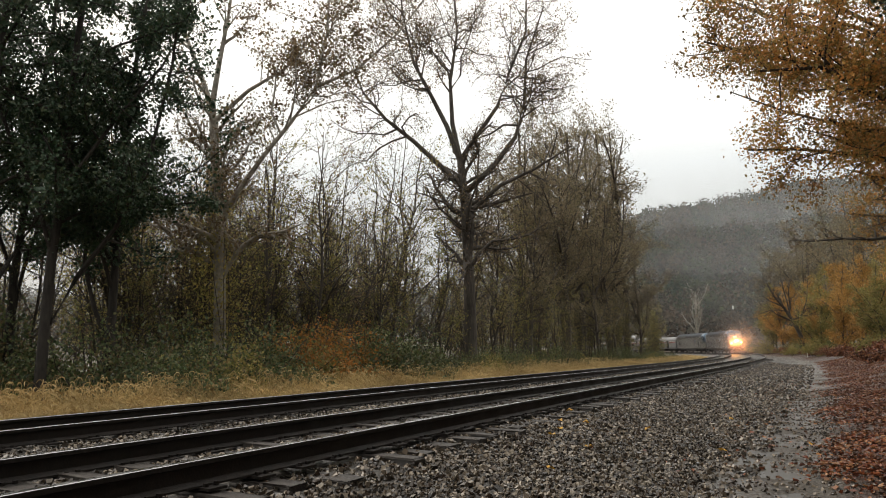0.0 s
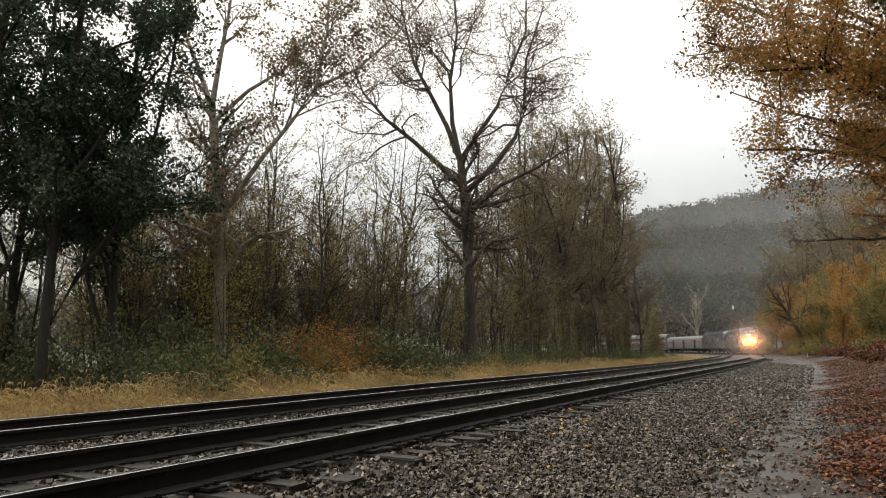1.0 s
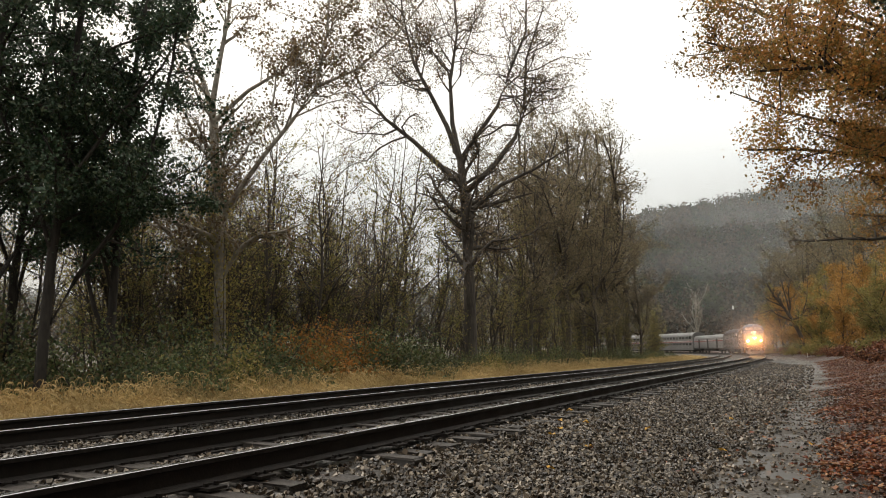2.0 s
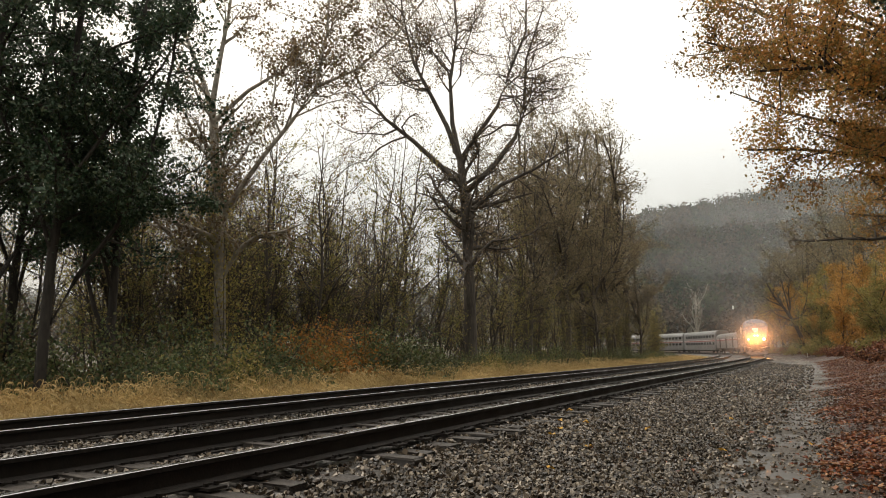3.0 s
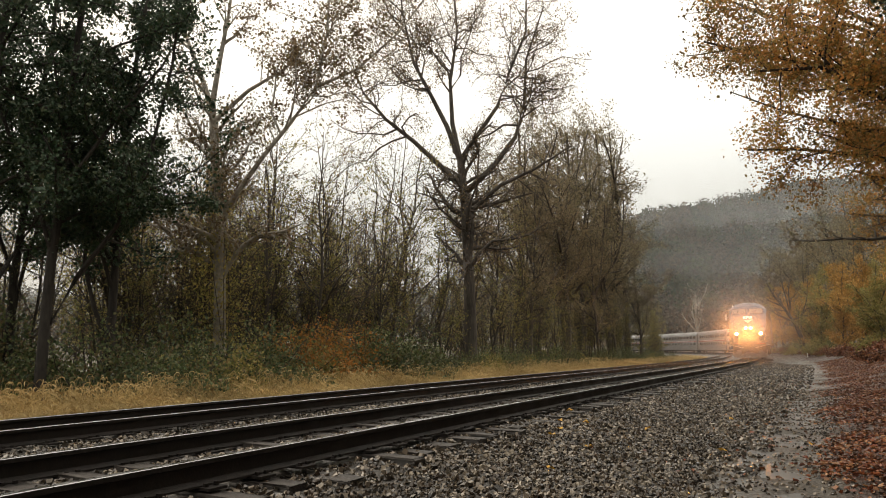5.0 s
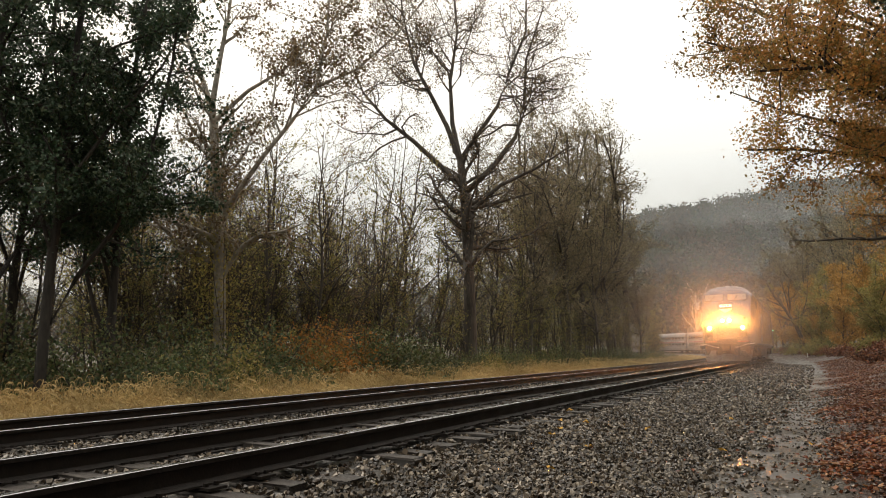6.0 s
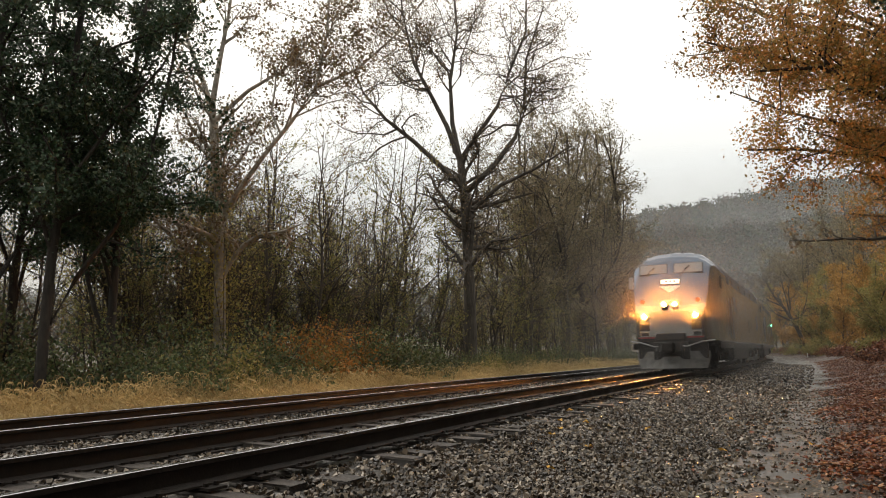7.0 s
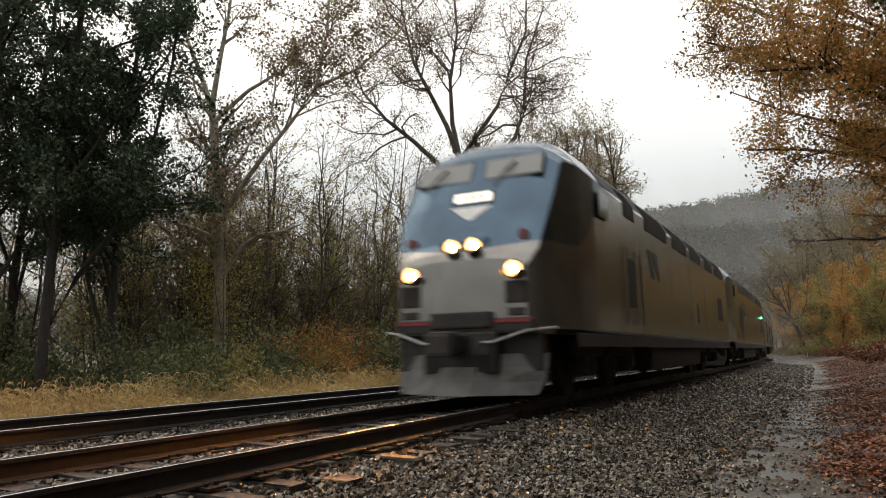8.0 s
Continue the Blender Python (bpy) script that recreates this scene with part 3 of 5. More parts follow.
# the pale sycamore with two leaders
rng = np.random.default_rng(12)
x0, y0, z0 = site(11.6, 15.0)
limbs = [([(0, 0, -0.3), (-0.05, 0, 2), (-0.15, 0, 4.6), (-0.35, 0, 7), (-0.6, 0, 9.6)], 0.23, 0.12),
         ([(-0.6, 0, 9.5), (-1.3, 0.3, 11.2), (-1.9, 0.6, 12.5), (-2.6, 0.8, 14.5)], 0.09, 0.03),
         ([(-0.6, 0, 9.5), (-0.3, -0.3, 11), (-0.1, -0.2, 12.6), (0.1, 0, 15.5)], 0.1, 0.03),
         ([(-0.5, 0, 9.0), (0.5, 0.4, 10.2), (1.6, 0.6, 11.0), (2.6, 0.7, 12)], 0.08, 0.03),
         ([(-0.2, 0, 5.4), (0.4, -0.2, 6.5), (1.2, -0.2, 7.7), (2.1, 0, 9.0), (2.85, 0.1, 10.2), (3.2, 0.1, 12.2), (3.3, 0, 15)], 0.1, 0.03),
         ([(2.85, 0.1, 10.2), (4.2, 0.3, 10.9), (5.6, 0.3, 12.2), (6.8, 0.2, 13.8)], 0.06, 0.02)]
sycamore = make_tree("sycamore_tree", "tall sycamore with pale mottled bark and thinning brown leaves", "tree", pose(x0, y0, z0), M_BARK_PALE, M_LEAF_BROWN, rng,
          limbs, 4, (2.3, 2.9, 3.1, 3.2), 17000, 0.085, loose=0.12, ratio=0.42, wander=0.28, rise=0.05, start=0.4, leaf_from=2)

scaled(sycamore, 1.12)

# a creeper in yellowing leaf round the sycamore's lower trunk
rng = np.random.default_rng(41)
creeper = thing("climbing_vine", pose(x0, y0, z0))
tagged(creeper, "yellow-green climbing vine wrapped round a sycamore trunk", "vine")
wood = Soup()
spots = []
for q in range(9):
    turn, zz = rng.uniform(0, 6.3), np.linspace(0, rng.uniform(4.5, 8.2), 16)
    a = turn + zz * rng.uniform(-0.5, 0.5)
    r = 0.31 + rng.uniform(0, 0.1)
    p = np.stack([np.cos(a) * r - 0.03 * zz, np.sin(a) * r, zz], 1)
    wood.add(*tube(p, np.full(16, 0.015), 4))
    spots.append(p[5:])
v, f = wood.arrays()
solid("vine_stem", v, f, M_BARK_DARK, creeper)
spots = np.concatenate(spots)
pick = spots[rng.integers(0, len(spots), 3000)] + rng.normal(0, 1, (3000, 3)) * np.array([0.5, 0.5, 0.3])
solid("vine_leaves", *leaf_quads(rng, pick, 0.085, droop=0.4), M_LEAF_VINE, creeper)

# the dark vine-clad trees
rng = np.random.default_rng(13)
for q, (s, o, h, lean, n) in enumerate([(2.6, 14.2, 17.0, (-0.2, 0), 19000), (4.0, 13.6, 16.0, (0.6, 0), 22000), (6.2, 14.0, 12.8, (0.8, 0), 36000), (4.4, 17.5, 17.5, (0, 0), 20000), (5.6, 17.6, 15.0, (0, 0), 16000)]):
    x0, y0, z0 = site(s, o)
    main = trunk_line(rng, h, lean)
    limbs = [(main, 0.15, 0.04), (bend(rng, main[1] + 0.0, (0.4 if q < 2 else -0.15, 0.1, 1), h * 0.6, 6, 0.12, 0.1), 0.07, 0.03), (bend(rng, main[2], (-0.25, -0.3, 1), h * 0.55, 6, 0.12, 0.1), 0.06, 0.03)]
    vine_tree = make_tree("vine_clad_tree", "dark tree with a dense evergreen crown hung with vines", "tree", pose(x0, y0, z0), M_BARK_BLACK, M_LEAF_DARK, rng,
              limbs, 3, (1.7, 2.0, 2.2), n, 0.095, group="dark trees", loose=0.13, ratio=0.28, start=(0.32, 0.26, 0.3, 0.26, 0.26)[q], leaf_from=1, angle=(40, 85), rise=0.02)

# saplings and thicket trees along the line
rng = np.random.default_rng(14)
saplings = []
for q in range(7):
    h = rng.uniform(8, 11)
    stems = [(trunk_line(rng, h, (rng.normal(0, 0.8), rng.normal(0, 0.8)), 8, 0.16), 0.09, 0.015)]
    for _ in range(1 + q % 2):
        stems.append((bend(rng, (rng.normal(0, 0.12), rng.normal(0, 0.12), -0.1), (rng.normal(0, 0.3), rng.normal(0, 0.3), 1), h * rng.uniform(0.55, 0.9), 7, 0.07, 0.06), 0.05, 0.01))
    leaf = (M_LEAF_BROWN, M_LEAF_OLIVE, M_LEAF_OLIVE)[q % 3]
    text = ("thin bare-branched sapling with a few brown leaves", "slender thicket sapling with sparse olive leaves", "slender thicket sapling with sparse olive leaves")[q % 3]
    saplings.append(make_tree("sapling", text, "tree", pose(0, 0, 0), M_BARK_DARK, leaf, rng, stems, 3, (2.2, 2.3, 2.0),
                              (1100, 2400, 2000)[q % 3], 0.085, loose=0.1, group="thicket saplings", ratio=0.34, start=0.2, leaf_from=2, rise=0.07, angle=(25, 65), wander=0.24, min_len=0.35))
spots = []
for q in range(92):
    s = rng.uniform(0.5, 78)
    spots.append((s, rng.uniform(14.2, 23 + s * 0.1), rng.uniform(0.8, 1.15) if s > 14 else rng.uniform(0.5, 0.8)))
for q, (s, o, k) in enumerate(spots):
    x0, y0, z0 = site(s, o)
    m = pose(x0, y0, z0 - 0.05, 0, 0, rng.uniform(0, 360))
    if q < len(saplings):
        saplings[q].matrix_basis = m
        scaled(saplings[q], k)
    else:
        scaled(copy_thing(saplings[q % len(saplings)], m), k)

for q in range(20):
    x0, y0, z0 = site(rng.uniform(30, 82), rng.uniform(10.8, 13.0))
    scaled(copy_thing(saplings[(1, 2, 4, 5)[q % 4]], pose(x0, y0, z0 - 0.05, 0, 0, rng.uniform(0, 360))), rng.uniform(0.45, 0.7))

for q in range(42):
    x0, y0, z0 = site(rng.uniform(10, 34), rng.uniform(15.5, 30))
    scaled(copy_thing(saplings[q % 7], pose(x0, y0, z0 - 0.05, 0, 0, rng.uniform(0, 360))), rng.uniform(0.75, 1.15))

for q in range(14):
    x0, y0, z0 = site(rng.uniform(-3, 6), rng.uniform(20, 31))
    scaled(copy_thing(saplings[q % 7], pose(x0, y0, z0 - 0.05, 0, 0, rng.uniform(0, 360))), rng.uniform(0.6, 0.9))

for q in range(10):
    x0, y0, z0 = site(18 + q * 1.3, rng.uniform(17, 25))
    scaled(copy_thing(saplings[(0, 3, 6, 1)[q % 4]], pose(x0, y0, z0 - 0.05, 0, 0, rng.uniform(0, 360))), rng.uniform(1.1, 1.35))

# denser leafy trees where the wood runs up to the curve
rng = np.random.default_rng(15)
fulls = []
for q in range(3):
    h = 14.0
    main = trunk_line(rng, h, (rng.normal(0, 0.8), rng.normal(0, 0.8)))
    limbs = [(main, 0.18, 0.04)] + [(bend(rng, main[2 + a], (rng.normal(0, 0.6), rng.normal(0, 0.6), 1), h * 0.5, 6, 0.1, 0.06), 0.1, 0.03) for a in range(3)]
    fulls.append(make_tree("tree", "tall woodland tree with a fine brown-leaved crown", "tree", pose(0, 0, 0), M_BARK_GREY, M_LEAF_WOOD, rng, limbs, 3, (1.6, 1.9, 2.2),
                           13000, 0.088, loose=0.15, min_len=0.4, group="woodland trees", ratio=0.36, wander=0.26, start=0.25, leaf_from=1, rise=0.06))
places = [(44, 15.5, 1.0), (48, 13.5, 1.2), (54, 14, 1.5), (61, 13, 1.62), (66, 12.4, 1.75), (52, 18, 1.5), (64, 17, 1.7), (40, 19, 1.2), (50, 14.5, 1.4), (57, 16, 1.6), (46, 17, 1.3), (58, 11.5, 0.8), (50, 11.5, 0.75), (66, 11, 0.75)]
for q, (s, o, k) in enumerate(places):
    x0, y0, z0 = site(s, o)
    m = pose(x0, y0, z0 - 0.05, 0, 0, rng.uniform(0, 360))
    if q < 3:
        fulls[q].matrix_basis = m
        scaled(fulls[q], k)
    else:
        scaled(copy_thing(fulls[q % 3], m), k)


# tall wood added out of view on the slope beside the lane, to block sky light
for q in range(11):
    s = -38 + q * 7.0 + rng.uniform(-1, 1)
    x0, y0, z0 = site(s, -12.5 - (q % 3) * 2.2 - max(0, s - 20) * 0.12)
    scaled(copy_thing(fulls[q % 3], pose(x0, y0, z0 - 0.1, 0, 0, rng.uniform(0, 360))), rng.uniform(1.25, 1.6))


# nearer unseen row, added to darken the train's side
for q in range(12):
    s = -30 + q * 5.0
    x0, y0, z0 = site(s, -9.2 - (q % 2) * 1.6 - max(0, s - 8) * 0.25)
    scaled(copy_thing(fulls[q % 3], pose(x0, y0, z0 - 0.1, 0, 0, q * 71)), 0.95 + 0.1 * (q % 3))


# dark evergreens added beside and behind the camera for the train's side to reflect
for q in range(7):
    x0, y0, z0 = site(-34 + q * 6.2, -8.2 - (q % 2) * 2.0)
    scaled(copy_thing(vine_tree, pose(x0, y0, z0 - 0.1, 0, 0, q * 83)), 0.75 + 0.08 * (q % 3))


# ---------------------------------------------------------------- bushes and grass
def make_bush(name, label, rng, r, h, leaf, n, leaf_size=0.09):
    stems = [(bend(rng, (rng.normal(0, r * 0.2), rng.normal(0, r * 0.2), -0.08), (rng.normal(0, 0.8), rng.normal(0, 0.8), 1), h * rng.uniform(0.7, 1.15), 5, 0.2, -0.02), 0.018, 0.005) for _ in range(12)]
    lobes = 9
    lc = rng.normal(0, r * 0.42, (lobes, 2))
    lr = r * rng.uniform(0.28, 0.55, lobes)
    lh = h * rng.uniform(0.45, 1.1, lobes) * np.clip(1.25 - np.hypot(lc[:, 0], lc[:, 1]) / (r * 1.3), 0.45, 1)
    which = rng.integers(0, lobes, n)
    ang, rad = rng.uniform(0, 2 * math.pi, n), rng.random(n) ** 0.5
    z = lh[which] * (1 - 0.75 * rad ** 2) * np.clip(1 - np.abs(rng.normal(0, 0.2, n)), 0.03, 1.1)
    pts = np.stack([lc[which, 0] + np.cos(ang) * rad * lr[which], lc[which, 1] + np.sin(ang) * rad * lr[which], z + 0.03], 1) + rng.normal(0, 0.08, (n, 3))
    tip = np.concatenate([p[2:] for p, _, _ in stems])
    stray = rng.integers(0, n, n // 6)
    pts[stray] = tip[rng.integers(0, len(tip), len(stray))] + rng.normal(0, 0.1, (len(stray), 3))
    pts[:, 2] = np.abs(pts[:, 2])
    wood = Soup()
    for p, r0, r1 in stems:
        wood.add(*tube(p, np.linspace(r0, r1, len(p)), 4))
    bush = thing(name)
    tagged(bush, label, "bush", "trackside bushes")
    v, f = wood.arrays()
    solid("woody_stem", v, f, M_BARK_DARK, bush)
    solid("foliage", *leaf_quads(rng, pts, leaf_size, droop=0.4), leaf, bush)
    return bush


rng = np.random.default_rng(16)
kinds = [make_bush("bush", "low tangled green bramble bush", rng, 1.5, 1.7, M_LEAF_BUSH, 5200, 0.064),
         make_bush("bush", "low olive-brown bush turning for autumn", rng, 1.4, 1.5, M_LEAF_OLIVE, 4600, 0.06),
         make_bush("bush", "rust-orange sumac bush in autumn leaf", rng, 1.8, 2.1, M_LEAF_RUST, 6400, 0.066),
         make_bush("bush", "dark green bramble bush beside the dry grass", rng, 1.6, 1.4, M_LEAF_BUSH, 5200, 0.062)]
used = set()
for q in range(58):
    s = 5.0 + 76 * (q / 58.0) ** 1.15 + rng.normal(0, 0.4)
    o = 10.0 + rng.uniform(0, 2.2) + (1.2 if q % 3 == 0 else 0)
    kind = 2 if 12.5 < s < 17 and q % 4 == 0 else (0, 3, 1, 0, 3)[q % 5]
    k = rng.uniform(1.25, 1.6) if s < 19 else rng.uniform(0.8, 1.1)
    if kind == 2:
        k = rng.uniform(1.15, 1.3)
    x0, y0, z0 = site(s, o)
    m = pose(x0, y0, z0 - 0.03, 0, 0, rng.uniform(0, 360))
    if kind in used:
        scaled(copy_thing(kinds[kind], m), k)
    else:
        used.add(kind)
        kinds[kind].matrix_basis = m
        scaled(kinds[kind], k)
for q in range(12):
    x0, y0, z0 = site(rng.uniform(-1, 6), rng.uniform(15, 22))
    scaled(copy_thing(kinds[(0, 3, 1)[q % 3]], pose(x0, y0, z0 - 0.03, 0, 0, rng.uniform(0, 360))), rng.uniform(1.3, 1.9))

for s, o, k in ((12.8, 12.2, 1.25), (14.8, 12.0, 1.3)):
    x0, y0, z0 = site(s, o)
    scaled(copy_thing(kinds[2], pose(x0, y0, z0 - 0.03, 0, 0, s * 77)), k)

# a second, darker row closes the foot of the wood
for q in range(30):
    x0, y0, z0 = site(17 + q * 2.1 + rng.normal(0, 0.6), 14.5 + rng.uniform(0, 4))
    scaled(copy_thing(kinds[(0, 3, 3)[q % 3]], pose(x0, y0, z0 - 0.03, 0, 0, rng.uniform(0, 360))), rng.uniform(0.9, 1.4))

# dead bracken and shrubs on the bank beside the lane
bracken = [make_bush("bracken", "low russet-brown bracken on the leafy bank", rng, 1.1, 0.9, M_LEAF_FALLEN, 2200, 0.09),
           make_bush("shrub", "low olive and brown shrub on the leafy bank", rng, 1.3, 1.5, M_LEAF_OLIVE, 2600, 0.10)]
for q in range(46):
    s = 9 + 120 * (q / 46.0) ** 1.3
    kind = 1 if q % 3 == 2 else 0
    o = (-6.6 - rng.uniform(0, 2.2)) if kind == 0 else (-8.0 - rng.uniform(0, 3.0))
    x0, y0, z0 = site(s, o)
    m = pose(x0, y0, z0 - 0.03, 0, 0, rng.uniform(0, 360))
    k = rng.uniform(0.7, 1.1) + s * 0.004
    if q in (0, 2):
        bracken[kind].matrix_basis = m
        scaled(bracken[kind], k)
    else:
        scaled(copy_thing(bracken[kind], m), k)


for q in range(22):
    x0, y0, z0 = site(92 + q * 3.6, -5.6 - rng.uniform(0, 3.5))
    scaled(copy_thing((kinds[1], kinds[0], bracken[1], bracken[0])[q % 4], pose(x0, y0, z0 - 0.03, 0, 0, rng.uniform(0, 360))), rng.uniform(1.2, 1.8))


def grass(name, rng, s, o, h, label, width=0.012):
    x, y, _ = on_line(s, o)
    z = height(x, y, s, o) - 0.02
    k = len(s)
    a = rng.uniform(0, 2 * math.pi, k)
    h = h * rng.uniform(0.55, 1.2, k)
    lean = rng.normal(0, 0.22, (k, 2)) * h[:, None]
    w = np.stack([np.cos(a), np.sin(a)], 1) * (width * rng.uniform(0.7, 1.4, k))[:, None]
    base = np.stack([x, y], 1)
    mid = base + lean * 0.35
    tip = base + lean * 1.3
    V = np.zeros((k, 7, 3))
    V[:, 0, :2], V[:, 0, 2] = base - w, z
    V[:, 1, :2], V[:, 1, 2] = base + w, z
    V[:, 2, :2], V[:, 2, 2] = mid - w * 0.8, z + h * 0.6
    V[:, 3, :2], V[:, 3, 2] = mid + w * 0.8, z + h * 0.6
    V[:, 4, :2], V[:, 4, 2] = tip, z + h
    seed = tip + lean * 0.35 + rng.normal(0, 0.02, (k, 2))
    V[:, 5, :2], V[:, 5, 2] = seed + w * 0.6, z + h * 0.96
    V[:, 6, :2], V[:, 6, 2] = seed + lean * 0.12 - w * 0.6, z + h * 0.86
    b = (np.arange(k) * 7)[:, None]
    f = [r for r in (b + np.array([0, 1, 3, 2])).tolist()] + [r for r in (b + np.array([2, 3, 4])).tolist()] + [r for r in (b + np.array([4, 5, 6])).tolist()]
    return tagged(solid(name, V.reshape(-1, 3), f, M_GRASS), label, "grass", kind="stuff")


rng = np.random.default_rng(17)
k = 66000
s = -4 + 100 * rng.random(k) ** 1.7
o = 7.0 + np.abs(rng.normal(0, 1.25, k)) + 0.25 * np.sin(s * 0.7)
keep = o < 9.4
grass("dry_grass", rng, s[keep], o[keep], np.interp(o[keep], [6.8, 8.0, 9.4], [0.3, 0.5, 0.72]), "tall straw-coloured dry grass along the track", 0.0065)


def foxtails(rng, s, o, h):
    """Taller stalks whose seed heads nod over in a hook."""
    x, y, _ = on_line(s, o)
    z = height(x, y, s, o)
    soup = Soup()
    for i in range(len(s)):
        a = rng.uniform(0, 2 * math.pi)
        d = np.array([math.cos(a), math.sin(a), 0.0])
        hook = rng.uniform(0.05, 0.1)
        base = np.array([x[i], y[i], z[i] - 0.02])
        up = np.array([0, 0, h[i]])
        top = base + up + d * h[i] * 0.12
        soup.add(*tube([base, base + up * 0.6 + d * h[i] * 0.04, top], [0.004, 0.0035, 0.003], 3))
        soup.add(*tube([top, top + d * hook * 0.5 + [0, 0, hook * 0.45], top + d * hook * 1.1 + [0, 0, hook * 0.35], top + d * hook * 1.5 - [0, 0, hook * 0.35]], [0.003, 0.008, 0.009, 0.002], 4))
    v, f = soup.arrays()
    return tagged(solid("foxtail_grass", v, f, M_GRASS), "tall foxtail grass with pale nodding seed heads", "grass", kind="stuff")


k = 1500
s = -3 + 45 * rng.random(k) ** 1.5
foxtails(rng, s, 8.0 + np.abs(rng.normal(0, 0.7, k)), rng.uniform(0.6, 0.95, k))


# ---------------------------------------------------------------- the lane's side: maple, litter, shrubs
rng = np.random.default_rng(18)
mx, my = 10.15, 12.5
mz = float(height(np.array([mx]), np.array([my]))[0])
limbs = [([(0, 0, -0.3), (-0.1, 0, 2), (-0.1, 0.1, 4), (-0.3, 0, 6.5), (-0.2, 0, 9.5)], 0.24, 0.08),
         ([(-0.1, 0, 3.6), (-1.2, -0.2, 4.3), (-2.4, -0.3, 4.8), (-3.6, -0.5, 5.3), (-4.7, -0.6, 5.2)], 0.09, 0.02),
         ([(-0.1, 0, 4.2), (-1.2, 0.6, 5.2), (-2.4, 1.0, 5.9), (-3.7, 1.4, 6.3), (-4.8, 1.6, 6.7)], 0.09, 0.02),
         ([(-0.2, 0, 5.2), (-1.2, -0.8, 6.2), (-2.4, -1.2, 6.8), (-3.8, -1.5, 7.2), (-5.1, -1.6, 7.6)], 0.08, 0.02),
         ([(-0.1, 0, 3.2), (-0.9, 0.8, 3.8), (-1.7, 1.6, 4.3), (-2.7, 2.2, 4.6), (-3.6, 2.6, 4.7)], 0.07, 0.02),
         ([(-0.1, 0, 2.9), (-0.8, -0.6, 3.4), (-1.6, -1.0, 3.9), (-2.6, -1.2, 4.3)], 0.06, 0.02),
         ([(-0.2, 0, 6.2), (-1.2, 0.3, 7.6), (-2.4, 0.5, 8.4), (-3.8, 0.6, 8.8)], 0.07, 0.02)]
maple = make_tree("maple_tree", "maple in orange and yellow autumn leaf overhanging the lane", "tree", pose(mx, my, mz), M_BARK_DARK, M_LEAF_MAPLE, rng,
          limbs, 3, (2.4, 3.0, 3.0), 105000, 0.054, loose=0.14, ratio=0.40, start=0.3, leaf_from=1, wander=0.2, rise=0.0, angle=(30, 70))

for x0, y0, turn, k in ((16.6, 20.5, 20, 1.0),):
    z0 = float(height(np.array([x0]), np.array([y0]))[0])
    scaled(copy_thing(maple, pose(x0, y0, z0 - 1.2, 0, 0, turn)), k)

# a thinner tree behind the maple, its twigs nearly bare
rng = np.random.default_rng(43)
x0, y0 = 11.6, 16.5
z0 = float(height(np.array([x0]), np.array([y0]))[0])
limbs = [([(0, 0, -0.3), (-0.2, 0, 3), (-0.3, 0, 6), (-0.6, 0, 10)], 0.16, 0.05)]
for h0, h1, reach in ((5.0, 6.6, 4.9), (5.8, 7.8, 5.6), (6.6, 9.2, 5.8), (7.8, 10.6, 5.6)):
    limbs.append(([(-0.3, 0, h0), (-reach * 0.35, rng.normal(0, 0.4), h0 + (h1 - h0) * 0.5), (-reach * 0.7, rng.normal(0, 0.5), h0 + (h1 - h0) * 0.85), (-reach, rng.normal(0, 0.5), h1)], 0.06, 0.012))
make_tree("sparse_tree", "thin dark tree with a few withered brown leaves", "tree", pose(x0, y0, z0), M_BARK_DARK, M_LEAF_BROWN, rng,
          limbs, 3, (2.2, 2.6, 2.6), 6500, 0.07, loose=0.12, ratio=0.3, start=0.3, leaf_from=1, wander=0.26, rise=0.0)

rng = np.random.default_rng(19)
golds = []
for q in range(4):
    h = 9.0
    main = trunk_line(rng, h, (rng.normal(0, 0.6), rng.normal(0, 0.6)))
    limbs = [(main, 0.12, 0.03)] + [(bend(rng, main[1 + a], (rng.normal(0, 0.8), rng.normal(0, 0.8), 0.9), h * 0.5, 6, 0.1, 0.04), 0.07, 0.02) for a in range(4)]
    golds.append(make_tree("autumn_tree", ("young tree with golden autumn leaves beside the lane", "young tree with olive-green leaves beside the lane")[q == 3], "tree", pose(0, 0, 0), M_BARK_DARK,
                           (M_LEAF_GOLD, M_LEAF_GOLD, M_LEAF_GOLD, M_LEAF_OLIVE)[q], rng, limbs, 3, (1.6, 1.8, 2.0), 9000, 0.135, loose=0.2, min_len=0.4, group="lane trees", ratio=0.36, start=0.12, leaf_from=1))
# the eight with s below 25 are unseen, added to block sky light
places = [(88, -8.5, 1.0), (80, -10, 1.05), (72, -11.5, 1.1), (95, -12, 1.1), (64, -10.5, 0.9), (56, -12, 1.0), (48, -12.5, 1.1), (40, -12, 0.9), (33, -11, 0.8), (104, -8, 0.8), (60, -16, 1.3), (44, -17, 1.4), (30, -14, 1.1), (74, -17, 1.3), (26, -10, 0.6), (20, -14, 1.5), (10, -13.5, 1.4), (2, -14, 1.5), (-6, -13, 1.4), (-14, -14, 1.5), (-22, -13, 1.5), (36, -15, 1.5), (52, -20, 1.7), (24, -19, 1.8), (12, -20, 1.8), (84, -14, 1.3), (96, -7.0, 1.0), (112, -9, 1.25), (120, -14, 1.4), (68, -9.5, 0.9), (134, -9, 1.3), (125, -8.5, 1.25), (146, -11, 1.4), (104, -10, 1.3), (150, -7.5, 1.3), (140, -6.5, 1.2), (158, -9, 1.4), (128, -7, 1.1)]
